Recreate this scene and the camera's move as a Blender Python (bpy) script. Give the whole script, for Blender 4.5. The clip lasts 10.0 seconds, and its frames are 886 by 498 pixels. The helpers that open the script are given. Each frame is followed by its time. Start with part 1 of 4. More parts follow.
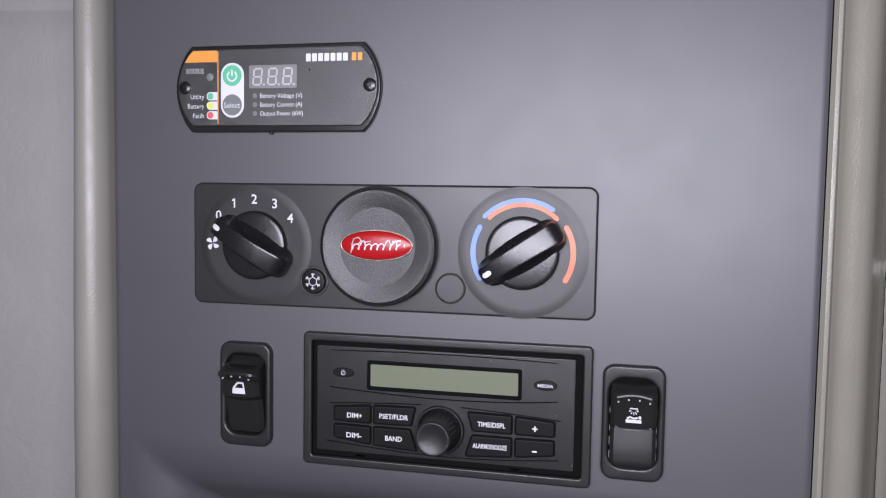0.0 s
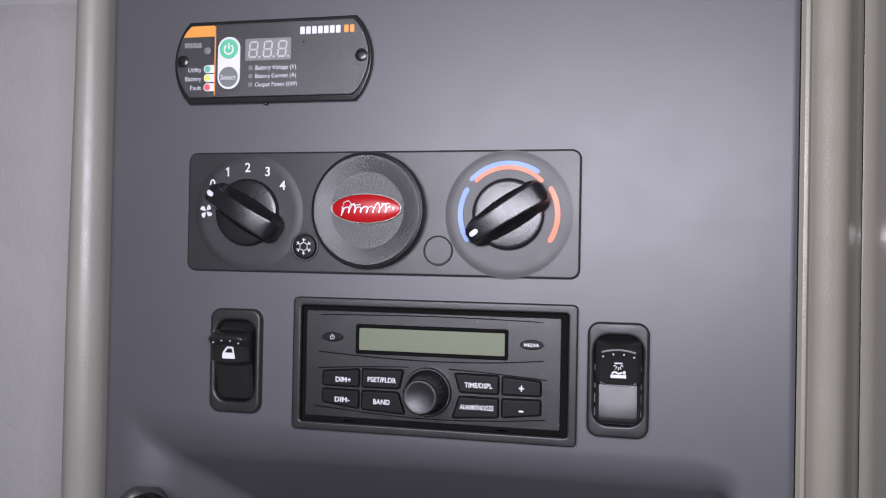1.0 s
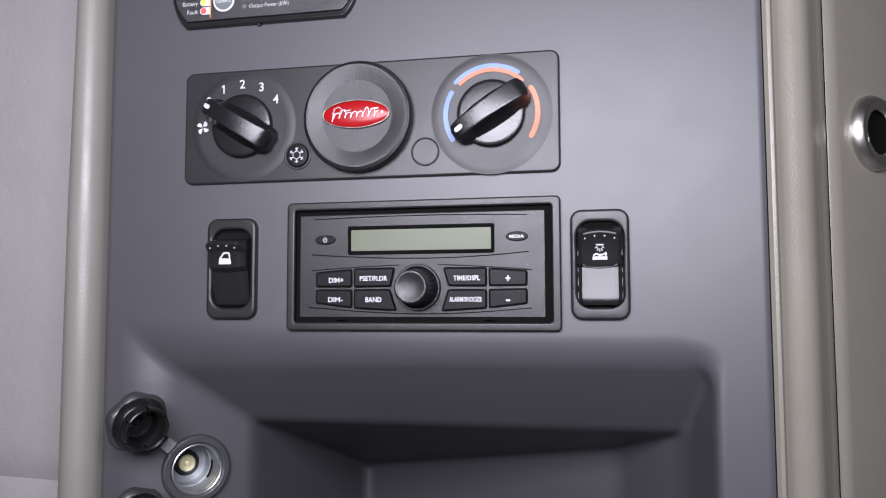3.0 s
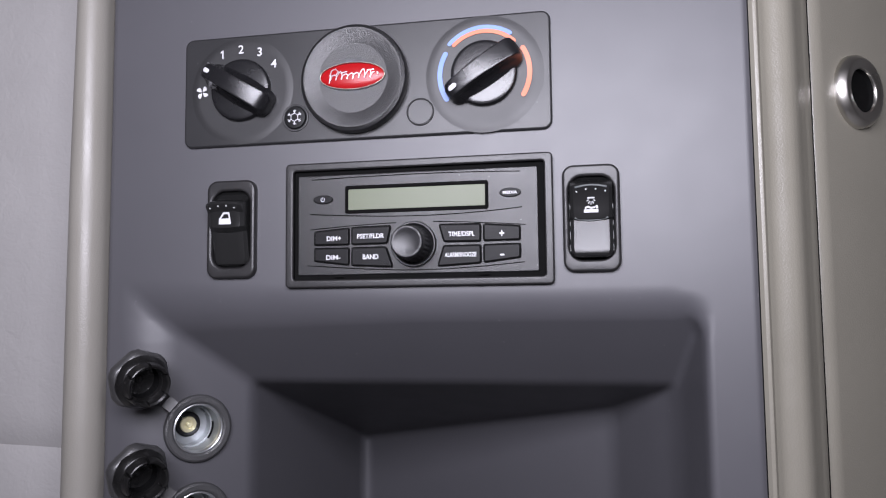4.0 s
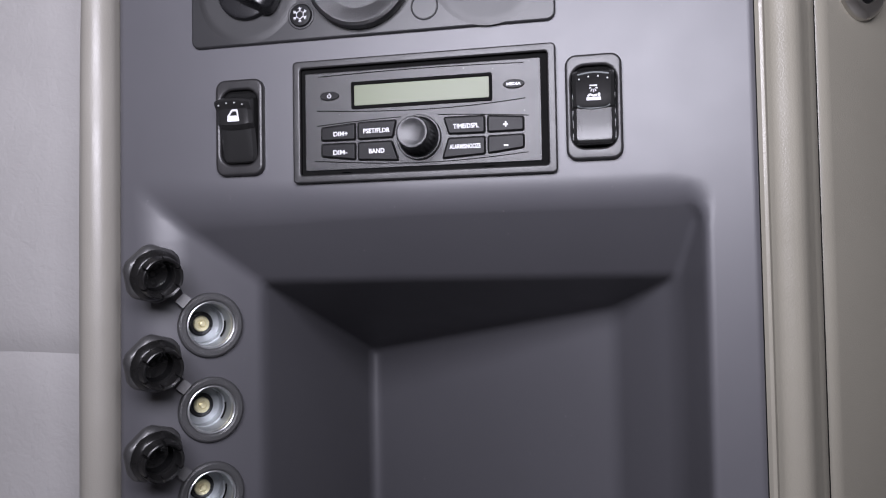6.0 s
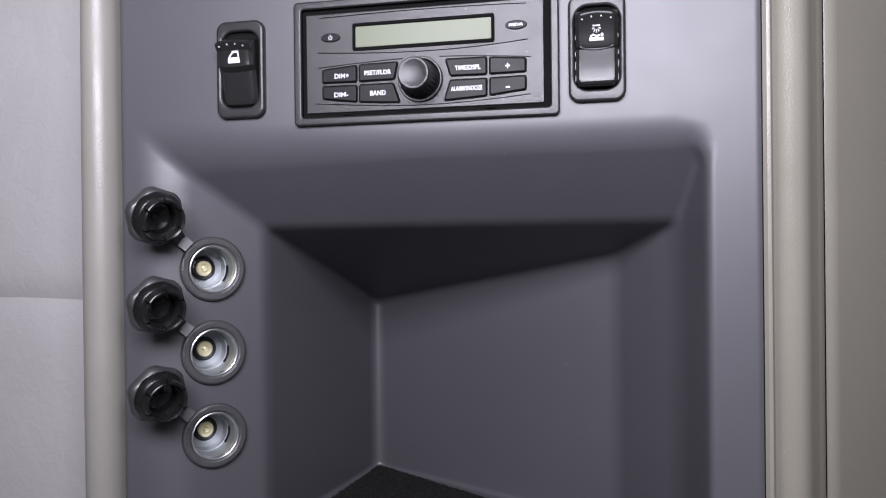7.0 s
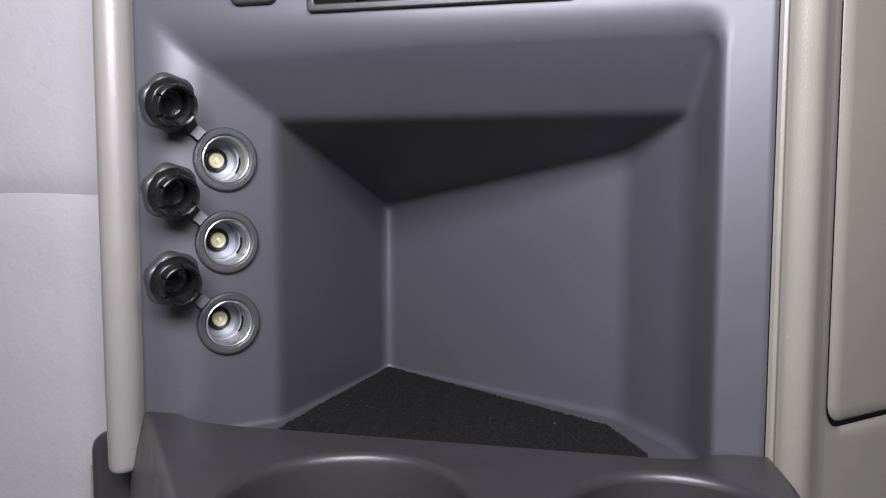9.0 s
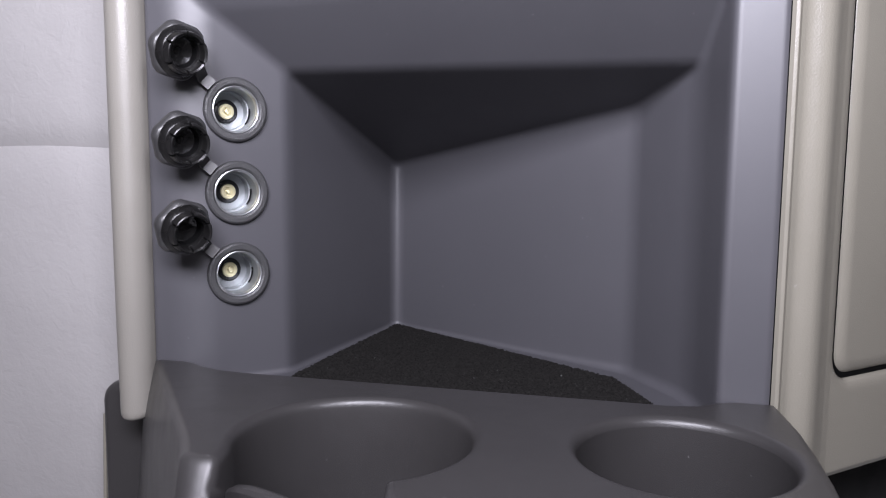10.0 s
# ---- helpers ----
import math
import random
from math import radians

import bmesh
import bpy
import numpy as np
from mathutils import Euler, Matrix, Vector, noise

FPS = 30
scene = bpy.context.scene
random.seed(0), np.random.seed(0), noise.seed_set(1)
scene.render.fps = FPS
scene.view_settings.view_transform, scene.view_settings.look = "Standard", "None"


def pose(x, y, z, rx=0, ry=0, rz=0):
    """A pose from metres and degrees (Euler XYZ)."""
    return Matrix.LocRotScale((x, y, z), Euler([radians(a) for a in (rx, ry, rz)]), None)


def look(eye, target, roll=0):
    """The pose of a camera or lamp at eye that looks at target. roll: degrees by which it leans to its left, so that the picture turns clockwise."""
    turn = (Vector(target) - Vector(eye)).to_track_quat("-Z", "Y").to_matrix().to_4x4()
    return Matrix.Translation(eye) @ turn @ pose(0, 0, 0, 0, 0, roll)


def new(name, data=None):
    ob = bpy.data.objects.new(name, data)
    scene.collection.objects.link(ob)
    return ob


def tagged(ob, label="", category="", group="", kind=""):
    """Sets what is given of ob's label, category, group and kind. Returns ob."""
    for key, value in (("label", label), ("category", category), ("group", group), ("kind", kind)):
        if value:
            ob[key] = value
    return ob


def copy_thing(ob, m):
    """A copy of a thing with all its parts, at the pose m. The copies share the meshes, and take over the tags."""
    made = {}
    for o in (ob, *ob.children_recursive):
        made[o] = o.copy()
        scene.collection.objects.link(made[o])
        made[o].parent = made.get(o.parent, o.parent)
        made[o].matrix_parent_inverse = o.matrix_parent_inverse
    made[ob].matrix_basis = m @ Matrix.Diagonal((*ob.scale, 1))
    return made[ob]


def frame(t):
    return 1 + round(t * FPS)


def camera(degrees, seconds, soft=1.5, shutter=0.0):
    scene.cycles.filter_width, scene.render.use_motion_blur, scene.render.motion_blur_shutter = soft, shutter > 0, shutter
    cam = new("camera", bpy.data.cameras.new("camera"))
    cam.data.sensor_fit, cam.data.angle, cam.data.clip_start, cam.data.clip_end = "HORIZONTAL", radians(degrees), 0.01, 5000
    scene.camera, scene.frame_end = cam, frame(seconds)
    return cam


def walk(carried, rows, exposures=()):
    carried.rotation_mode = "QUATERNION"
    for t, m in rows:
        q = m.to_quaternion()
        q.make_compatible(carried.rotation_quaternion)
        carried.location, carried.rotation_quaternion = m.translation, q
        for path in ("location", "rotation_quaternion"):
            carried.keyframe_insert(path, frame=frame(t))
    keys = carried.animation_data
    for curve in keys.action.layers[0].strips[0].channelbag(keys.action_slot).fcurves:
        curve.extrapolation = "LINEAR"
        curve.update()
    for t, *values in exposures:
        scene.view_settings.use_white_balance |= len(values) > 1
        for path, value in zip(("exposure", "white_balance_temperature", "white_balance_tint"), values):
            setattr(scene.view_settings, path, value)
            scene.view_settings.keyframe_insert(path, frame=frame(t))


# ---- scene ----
cam = camera(59.6, 10.0, soft=1.15)
PATH = [
    (0, (0.07397, -0.32648, 1.01811), (-0.00285, 0.02451, 0.99561), 0.91),
    (0.5, (0.07589, -0.33140, 0.99846), (-0.00047, 0.02031, 0.99046), 1.05),
    (1, (0.07941, -0.33450, 0.97789), (0.00445, 0.01759, 0.98135), 1.08),
    (1.5, (0.08162, -0.33783, 0.95889), (0.00996, 0.01477, 0.97069), 0.70),
    (2, (0.08536, -0.33841, 0.93927), (0.01251, 0.01380, 0.95463), 0.36),
    (3.5, (0.08451, -0.34965, 0.89825), (0.01404, 0.00221, 0.92698), -0.38),
    (4, (0.08659, -0.35175, 0.88670), (0.01628, 0.00015, 0.91546), -0.60),
    (4.5, (0.08767, -0.35393, 0.87635), (0.01684, -0.00213, 0.90503), -0.90),
    (5, (0.08818, -0.35650, 0.86693), (0.01641, -0.00452, 0.89048), -0.99),
    (5.5, (0.08687, -0.35718, 0.85853), (0.01468, -0.00499, 0.87714), -1.05),
    (7, (0.08934, -0.35689, 0.83925), (0.01343, -0.00499, 0.83774), -0.63),
    (7.5, (0.09031, -0.35708, 0.83215), (0.01383, -0.00540, 0.82358), -0.39),
    (8, (0.09063, -0.35763, 0.82700), (0.01275, -0.00656, 0.81011), -0.31),
    (8.5, (0.09027, -0.35920, 0.81972), (0.01096, -0.00879, 0.79687), -0.25),
    (9, (0.08973, -0.36075, 0.81338), (0.00942, -0.01096, 0.78509), 0.08),
    (9.5, (0.09034, -0.36234, 0.80685), (0.00832, -0.01349, 0.77252), 0.31),
    (10, (0.08953, -0.36339, 0.80100), (0.00627, -0.01541, 0.76125), 0.46),
]
EXPOSURES = [(0, -0.96), (2, -0.76), (4, -0.62), (7, -0.27), (10, 0.22)]
walk(cam, [(t, look(eye, target, roll)) for t, eye, target, roll in PATH], EXPOSURES)

# ---- world and light ----
world = bpy.data.worlds.new("world")
scene.world = world
world.use_nodes = True
world.node_tree.nodes["Background"].inputs["Color"].default_value = (0.8, 0.85, 1.0, 1)
world.node_tree.nodes["Background"].inputs["Strength"].default_value = 0.15


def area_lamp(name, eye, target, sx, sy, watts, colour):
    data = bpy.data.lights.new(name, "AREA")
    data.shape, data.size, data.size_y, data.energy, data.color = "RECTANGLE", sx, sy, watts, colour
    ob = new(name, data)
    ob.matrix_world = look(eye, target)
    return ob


# fixed lamp added behind the camera, for a light that moves with it
area_lamp("stand_in_lamp", (0.062, -0.425, 1.045), (0.062, 0.0, 1.015), 0.40, 0.18, 8.2, (0.985, 0.965, 1.11))


# ---- materials ----
def nd(nt, kind, **inputs):
    n = nt.nodes.new(kind)
    for k, v in inputs.items():
        n.inputs[k.replace("_", " ")].default_value = v
    return n


def material(name, colour, rough=0.5, metal=0.0, grain=0.0, grain_scale=1500.0, blotch=0.10, blotch_scale=14.0, wear=0.0, spec=0.5, cells=False, cell_scale=600.0, rough_var=0.08, wrinkle=0.0, depth=0.0004):
    """A surface with fine relief (grain), soft colour variation (blotch) and scattered pale dust (wear)."""
    m = bpy.data.materials.new(name)
    m.use_nodes = True
    nt = m.node_tree
    b = nt.nodes["Principled BSDF"]
    lk = nt.links.new
    tc = nt.nodes.new("ShaderNodeTexCoord")
    b.inputs["Metallic"].default_value = metal
    b.inputs["Specular IOR Level"].default_value = spec
    n1 = nd(nt, "ShaderNodeTexNoise", Scale=blotch_scale, Detail=4.0)
    lk(tc.outputs["Object"], n1.inputs["Vector"])
    mr = nd(nt, "ShaderNodeMapRange", To_Min=1.0 - blotch, To_Max=1.0 + blotch)
    mr.inputs["From Min"].default_value, mr.inputs["From Max"].default_value = 0.3, 0.7
    lk(n1.outputs["Fac"], mr.inputs["Value"])
    mul = nt.nodes.new("ShaderNodeVectorMath")
    mul.operation = "SCALE"
    mul.inputs[0].default_value = colour
    lk(mr.outputs["Result"], mul.inputs["Scale"])
    out = mul.outputs["Vector"]
    if wear:
        n2 = nd(nt, "ShaderNodeTexNoise", Scale=420.0, Detail=2.0)
        lk(tc.outputs["Object"], n2.inputs["Vector"])
        r2 = nd(nt, "ShaderNodeMapRange", To_Min=0.0, To_Max=wear)
        r2.inputs["From Min"].default_value, r2.inputs["From Max"].default_value = 0.74, 0.80
        lk(n2.outputs["Fac"], r2.inputs["Value"])
        mx = nt.nodes.new("ShaderNodeMix")
        mx.data_type = "RGBA"
        lk(r2.outputs["Result"], mx.inputs["Factor"])
        lk(out, mx.inputs["A"])
        mx.inputs["B"].default_value = (0.5, 0.5, 0.5, 1)
        out = mx.outputs["Result"]
    lk(out, b.inputs["Base Color"])
    n3 = nd(nt, "ShaderNodeTexNoise", Scale=60.0, Detail=5.0)
    lk(tc.outputs["Object"], n3.inputs["Vector"])
    rr = nd(nt, "ShaderNodeMapRange", To_Min=max(0.02, rough - rough_var), To_Max=min(1.0, rough + rough_var))
    rr.inputs["From Min"].default_value, rr.inputs["From Max"].default_value = 0.3, 0.7
    lk(n3.outputs["Fac"], rr.inputs["Value"])
    lk(rr.outputs["Result"], b.inputs["Roughness"])
    if grain:
        if cells:
            g = nd(nt, "ShaderNodeTexVoronoi", Scale=cell_scale, Randomness=1.0)
            g.feature = "SMOOTH_F1"
            g.inputs["Smoothness"].default_value = 0.6
            warp = nd(nt, "ShaderNodeTexNoise", Scale=cell_scale * 0.4, Detail=2.0)
            lk(tc.outputs["Object"], warp.inputs["Vector"])
            add = nt.nodes.new("ShaderNodeVectorMath")
            add.operation = "MULTIPLY_ADD"
            lk(warp.outputs["Color"], add.inputs[0])
            add.inputs[1].default_value = (1.2 / cell_scale,) * 3
            lk(tc.outputs["Object"], add.inputs[2])
            lk(add.outputs["Vector"], g.inputs["Vector"])
            height = g.outputs["Distance"]
        else:
            g = nd(nt, "ShaderNodeTexNoise", Scale=grain_scale, Detail=3.0)
            lk(tc.outputs["Object"], g.inputs["Vector"])
            height = g.outputs["Fac"]
        bump = nd(nt, "ShaderNodeBump", Strength=grain, Distance=depth)
        lk(height, bump.inputs["Height"])
        lk(bump.outputs["Normal"], b.inputs["Normal"])
        if wrinkle:
            n4 = nd(nt, "ShaderNodeTexNoise", Scale=85.0, Detail=4.0, Roughness=0.6, Distortion=0.6)
            lk(tc.outputs["Object"], n4.inputs["Vector"])
            fold = nd(nt, "ShaderNodeBump", Strength=wrinkle, Distance=0.0015)
            lk(n4.outputs["Fac"], fold.inputs["Height"])
            lk(fold.outputs["Normal"], bump.inputs["Normal"])
    return m


M_PANEL = material("slate_plastic", (0.060, 0.0592, 0.0655), 0.45, grain=0.08, grain_scale=2600, blotch=0.03, wear=0.15, rough_var=0.015, spec=0.55)
M_CONSOLE = material("console_plastic", (0.031, 0.0295, 0.0295), 0.35, grain=0.22, grain_scale=2600, blotch=0.08, wear=0.12, rough_var=0.03)
M_PLATE = material("plate_plastic", (0.017, 0.017, 0.018), 0.38, grain=0.09, grain_scale=3200, blotch=0.04, wear=0.2, rough_var=0.02, spec=0.42)
M_RING = material("dial_ring_plastic", (0.014, 0.014, 0.0148), 0.46, grain=0.12, grain_scale=2600, blotch=0.05, rough_var=0.02)
M_BLACK = material("knob_plastic", (0.008, 0.008, 0.009), 0.27, spec=0.55, depth=0.0003, grain=0.10, cells=True, cell_scale=2800, blotch=0.1, rough_var=0.03)
M_SATIN = material("grained_black_plastic", (0.012, 0.012, 0.013), 0.32, grain=0.32, grain_scale=3000, blotch=0.1, rough_var=0.03)
M_COVER = material("sparkling_black_plastic", (0.009, 0.009, 0.0095), 0.36, spec=0.7, depth=0.0005, grain=0.44, grain_scale=2600, blotch=0.1, rough_var=0.03)
M_COLLAR = material("grained_grey_collar", (0.046, 0.046, 0.047), 0.36, depth=0.0006, grain=0.36, cells=True, cell_scale=1600, blotch=0.1)
# Base lifted well above the plug's rubber to imitate sheen on the chamfer.
M_CAP = material("cap_flange_rubber", (0.029, 0.0285, 0.029), 0.44, grain=0.2, grain_scale=1500, wear=0.3, spec=0.8)
M_RIM = material("dull_gold_rim", (0.30, 0.28, 0.24), 0.35, metal=1.0, blotch=0.03)
# Unseen floor, kept very pale to bounce light up under the hood.
M_BOUNCE_FLOOR = material("pale_bounce_floor", (0.70, 0.69, 0.68), 0.8, grain=0.3, grain_scale=300)
# Near-black for painted shade in gaps, wells and grooves, and for black parts.
M_SHADOW = material("shade_black", (0.004, 0.004, 0.004), 0.8, spec=0.05)
M_RADIO = material("radio_plastic", (0.008, 0.008, 0.0085), 0.35, grain=0.26, grain_scale=3200, spec=0.45, blotch=0.1, wear=0.2, rough_var=0.03)
M_BEZEL = material("bezel_plastic", (0.014, 0.0135, 0.014), 0.37, grain=0.2, grain_scale=2200, blotch=0.08, rough_var=0.03, spec=0.42)
M_BUTTON = material("button_rubber", (0.007, 0.007, 0.0075), 0.42, grain=0.1, grain_scale=2600, rough_var=0.03, spec=0.14)
M_ROCKER = material("rocker_plastic", (0.012, 0.012, 0.012), 0.24, grain=0.03, grain_scale=2000, rough_var=0.03, spec=0.32)
M_BOWL = material("moulded_bowl_rubber", (0.006, 0.006, 0.0062), 0.16, grain=0.55, grain_scale=420, depth=0.0008, wear=0.5, spec=0.6)
M_RUBBER = material("cap_rubber", (0.007, 0.0068, 0.0068), 0.30, grain=0.12, grain_scale=1200, wear=0.4, spec=0.36)
M_WHITE = material("white_print", (0.52, 0.52, 0.54), 0.5, blotch=0.03)
M_LCD = material("lcd_glass", (0.132, 0.147, 0.103), 0.3, blotch=0.03, spec=0.15, rough_var=0.02)
M_ORANGE = material("orange_print", (0.62, 0.24, 0.04), 0.5, blotch=0.03)
M_BLUE = material("blue_print", (0.13, 0.215, 0.50), 0.5, blotch=0.03)
M_RED = material("red_print", (0.56, 0.145, 0.070), 0.5, blotch=0.03)
M_GREEN = material("green_print", (0.085, 0.38, 0.22), 0.45, blotch=0.03)
M_MINT = material("mint_print", (0.09, 0.35, 0.23), 0.5, blotch=0.03)
M_YELLOW = material("yellow_print", (0.52, 0.54, 0.10), 0.5, blotch=0.03)
M_CRIMSON = material("crimson_print", (0.54, 0.075, 0.085), 0.5, blotch=0.03)
M_SILVER = material("silver_print", (0.55, 0.55, 0.56), 0.32, metal=0.8, blotch=0.03)
M_GREY = material("grey_print", (0.12, 0.13, 0.13), 0.5, blotch=0.03)
M_SEGMENT = material("display_window", (0.16, 0.16, 0.16), 0.35, grain=0.1, blotch=0.05)
M_DIGIT = material("display_digit", (0.36, 0.37, 0.37), 0.4, blotch=0.03)
M_INVERTER = material("speckled_overlay", (0.011, 0.011, 0.0115), 0.35, depth=0.0005, grain=0.44, grain_scale=2600, spec=0.8, blotch=0.1)
M_BADGE = material("red_enamel", (0.27, 0.006, 0.008), 0.25, blotch=0.04, spec=0.35, rough_var=0.02)
M_CHROME = material("chrome", (0.58, 0.56, 0.52), 0.30, metal=1.0, blotch=0.03, rough_var=0.04)
M_STEEL = material("zinc_plated_steel", (0.62, 0.63, 0.64), 0.34, metal=0.95, blotch=0.08, grain=0.15, grain_scale=900)
M_ZINC = material("dull_zinc", (0.37, 0.39, 0.40), 0.45, metal=0.8, blotch=0.10, grain=0.2, grain_scale=900)
M_BRASS = material("brass", (0.80, 0.74, 0.48), 0.40, metal=0.6, blotch=0.06)
M_BEIGE = material("grained_beige_vinyl", (0.188, 0.177, 0.145), 0.36, spec=0.48, grain=0.15, cells=True, cell_scale=1250, blotch=0.04, wear=0.15)
M_TRIM = material("grained_grey_vinyl", (0.206, 0.196, 0.173), 0.38, spec=0.45, grain=0.16, cells=True, cell_scale=1250, blotch=0.03)
M_CUSHION = material("pale_grey_leatherette", (0.335, 0.326, 0.320), 0.46, grain=0.24, cells=True, cell_scale=420, blotch=0.04, wrinkle=0.38)
M_CARPET = material("black_carpet", (0.009, 0.0085, 0.008), 0.95, grain=1.0, grain_scale=900, blotch=0.35, blotch_scale=700, wear=0.3, spec=0.1)
# Lining paled so the unseen shell adds fill by bounce.
M_CAB = material("cab_lining", (0.58, 0.57, 0.56), 0.8, grain=0.2, grain_scale=300)
M_FLOOR = material("dark_plinth", (0.012, 0.012, 0.012), 0.9, grain=0.5, grain_scale=500, blotch=0.3, spec=0.2)


# ---- mesh tools ----
def part(name, bm, mat, parent=None, label="", flat=False, sharp=32):
    bmesh.ops.remove_doubles(bm, verts=bm.verts, dist=1e-7)
    bmesh.ops.recalc_face_normals(bm, faces=bm.faces)
    me = bpy.data.meshes.new(name)
    for f in bm.faces:
        f.smooth = not flat
    for e in bm.edges:
        if len(e.link_faces) == 2 and e.calc_face_angle(0) > radians(sharp):
            e.smooth = False
    bm.to_mesh(me)
    bm.free()
    me.materials.append(mat)
    ob = new(name, me)
    ob.parent = parent
    if label:
        ob["label"] = label
    if not flat:
        wn = ob.modifiers.new("weighted_normal", "WEIGHTED_NORMAL")
        wn.mode, wn.weight, wn.keep_sharp = "FACE_AREA", 70, True
    return ob


def thing(name, label, category, at=(0, 0, 0), group="", kind=""):
    ob = new(name)
    ob.matrix_world = Matrix.Translation(at)
    return tagged(ob, label, category, group, kind)


def rrect(w, h, r, cx=0.0, cz=0.0, seg=5):
    """A rounded rectangle as a list of (x, z)."""
    pts = []
    for sx, sz, a0 in ((1, 1, 0), (-1, 1, 90), (-1, -1, 180), (1, -1, 270)):
        for i in range(seg + 1):
            a = radians(a0 + 90 * i / seg)
            pts.append((cx + sx * (w / 2 - r) + r * math.cos(a), cz + sz * (h / 2 - r) + r * math.sin(a)))
    return pts


def ellipse(rx, rz, cx=0.0, cz=0.0, n=48):
    return [(cx + rx * math.cos(2 * math.pi * i / n), cz + rz * math.sin(2 * math.pi * i / n)) for i in range(n)]


def inset(pts, d):
    """Moves a closed outline inwards by d (outlines run counter-clockwise)."""
    out, n = [], len(pts)
    for i in range(n):
        p, q, s = Vector(pts[i - 1]), Vector(pts[i]), Vector(pts[(i + 1) % n])
        a, b = (q - p), (s - q)
        if a.length < 1e-9 or b.length < 1e-9:
            a = b = (s - p)
        a.normalize(), b.normalize()
        na, nb = Vector((-a.y, a.x)), Vector((-b.y, b.x))
        m = na + nb
        m = m / max(m.length_squared, 0.4) * 2
        out.append((q.x + m.x * d, q.y + m.y * d))
    return out


def loft(bm, rings, cap_start=False, cap_end=True, closed=True):
    """Skins rings of 3D points, all of one length."""
    vs = [[bm.verts.new(p) for p in ring] for ring in rings]
    for a, b in zip(vs, vs[1:]):
        n = len(a)
        for i in range(n if closed else n - 1):
            j = (i + 1) % n
            bm.faces.new((a[i], a[j], b[j], b[i]))
    if cap_start:
        bm.faces.new(vs[0][::-1])
    if cap_end:
        bm.faces.new(vs[-1])
    return vs


def at_y(pts, y):
    return [(x, y, z) for x, z in pts]


def plate(pts, back, front, bevel=0.0006, seg=3, bm=None):
    """A solid of that outline from y = back to y = front (front is the smaller), with a rounded front edge."""
    bm = bm or bmesh.new()
    rings = [at_y(pts, back)]
    for i in range(seg + 1):
        a = radians(90 * i / seg)
        rings.append(at_y(inset(pts, bevel * (1 - math.cos(a))), front + bevel * (1 - math.sin(a))))
    loft(bm, rings, cap_start=True)
    return bm


def ring_plate(outer, inner, back, front, bevel=0.0008, deep=None, seg=3, bm=None):
    """A frame between two outlines of equal count, rounded at both front edges; its inner wall reaches to y = deep."""
    bm = bm or bmesh.new()
    rings = [at_y(outer, back)]
    for i in range(seg + 1):
        a = radians(90 * i / seg)
        rings.append(at_y(inset(outer, bevel * (1 - math.cos(a))), front + bevel * (1 - math.sin(a))))
    for i in range(seg + 1):
        a = radians(90 * i / seg)
        rings.append(at_y(inset(inner, -bevel * (1 - math.sin(a))), front + bevel * (1 - math.cos(a))))
    rings.append(at_y(inner, back if deep is None else deep))
    loft(bm, rings, cap_end=False)
    return bm


def lathe(profile, n=48, bm=None, cap_start=False, cap_end=True, cx=0.0, cz=0.0):
    """Turns (radius, y) round the y axis."""
    bm = bm or bmesh.new()
    loft(bm, [[(cx + r * math.cos(2 * math.pi * i / n), y, cz + r * math.sin(2 * math.pi * i / n)) for i in range(n)] for r, y in profile], cap_start, cap_end)
    return bm


def box(x0, x1, y0, y1, z0, z1, bevel=0.0, seg=3):
    bm = bmesh.new()
    bmesh.ops.create_cube(bm, size=1.0)
    for v in bm.verts:
        v.co = ((x0 + x1) / 2 + v.co.x * (x1 - x0), (y0 + y1) / 2 + v.co.y * (y1 - y0), (z0 + z1) / 2 + v.co.z * (z1 - z0))
    if bevel:
        bmesh.ops.bevel(bm, geom=bm.edges[:], offset=bevel, segments=seg, profile=0.5, affect="EDGES")
    return bm


def strip(points, width, y0, y1, bm=None):
    """A flat stroke of that width along points (x, z), from y0 to y1."""
    bm = bm or bmesh.new()
    left, right, n = [], [], len(points)
    for i in range(n):
        p, q = Vector(points[max(i - 1, 0)]), Vector(points[min(i + 1, n - 1)])
        d = (q - p).normalized()
        o = Vector((-d.y, d.x)) * width / 2
        c = Vector(points[i])
        left.append(c + o), right.append(c - o)
    pts = [tuple(p) for p in right] + [tuple(p) for p in reversed(left)]
    f = [bm.verts.new((x, y0, z)) for x, z in pts]
    g = [bm.verts.new((x, y1, z)) for x, z in pts]
    k = len(pts)
    for i in range(k):
        j = (i + 1) % k
        bm.faces.new((f[i], f[j], g[j], g[i]))
    for i in range(n - 1):
        bm.faces.new((g[i], g[i + 1], g[k - 2 - i], g[k - 1 - i]))
    return bm


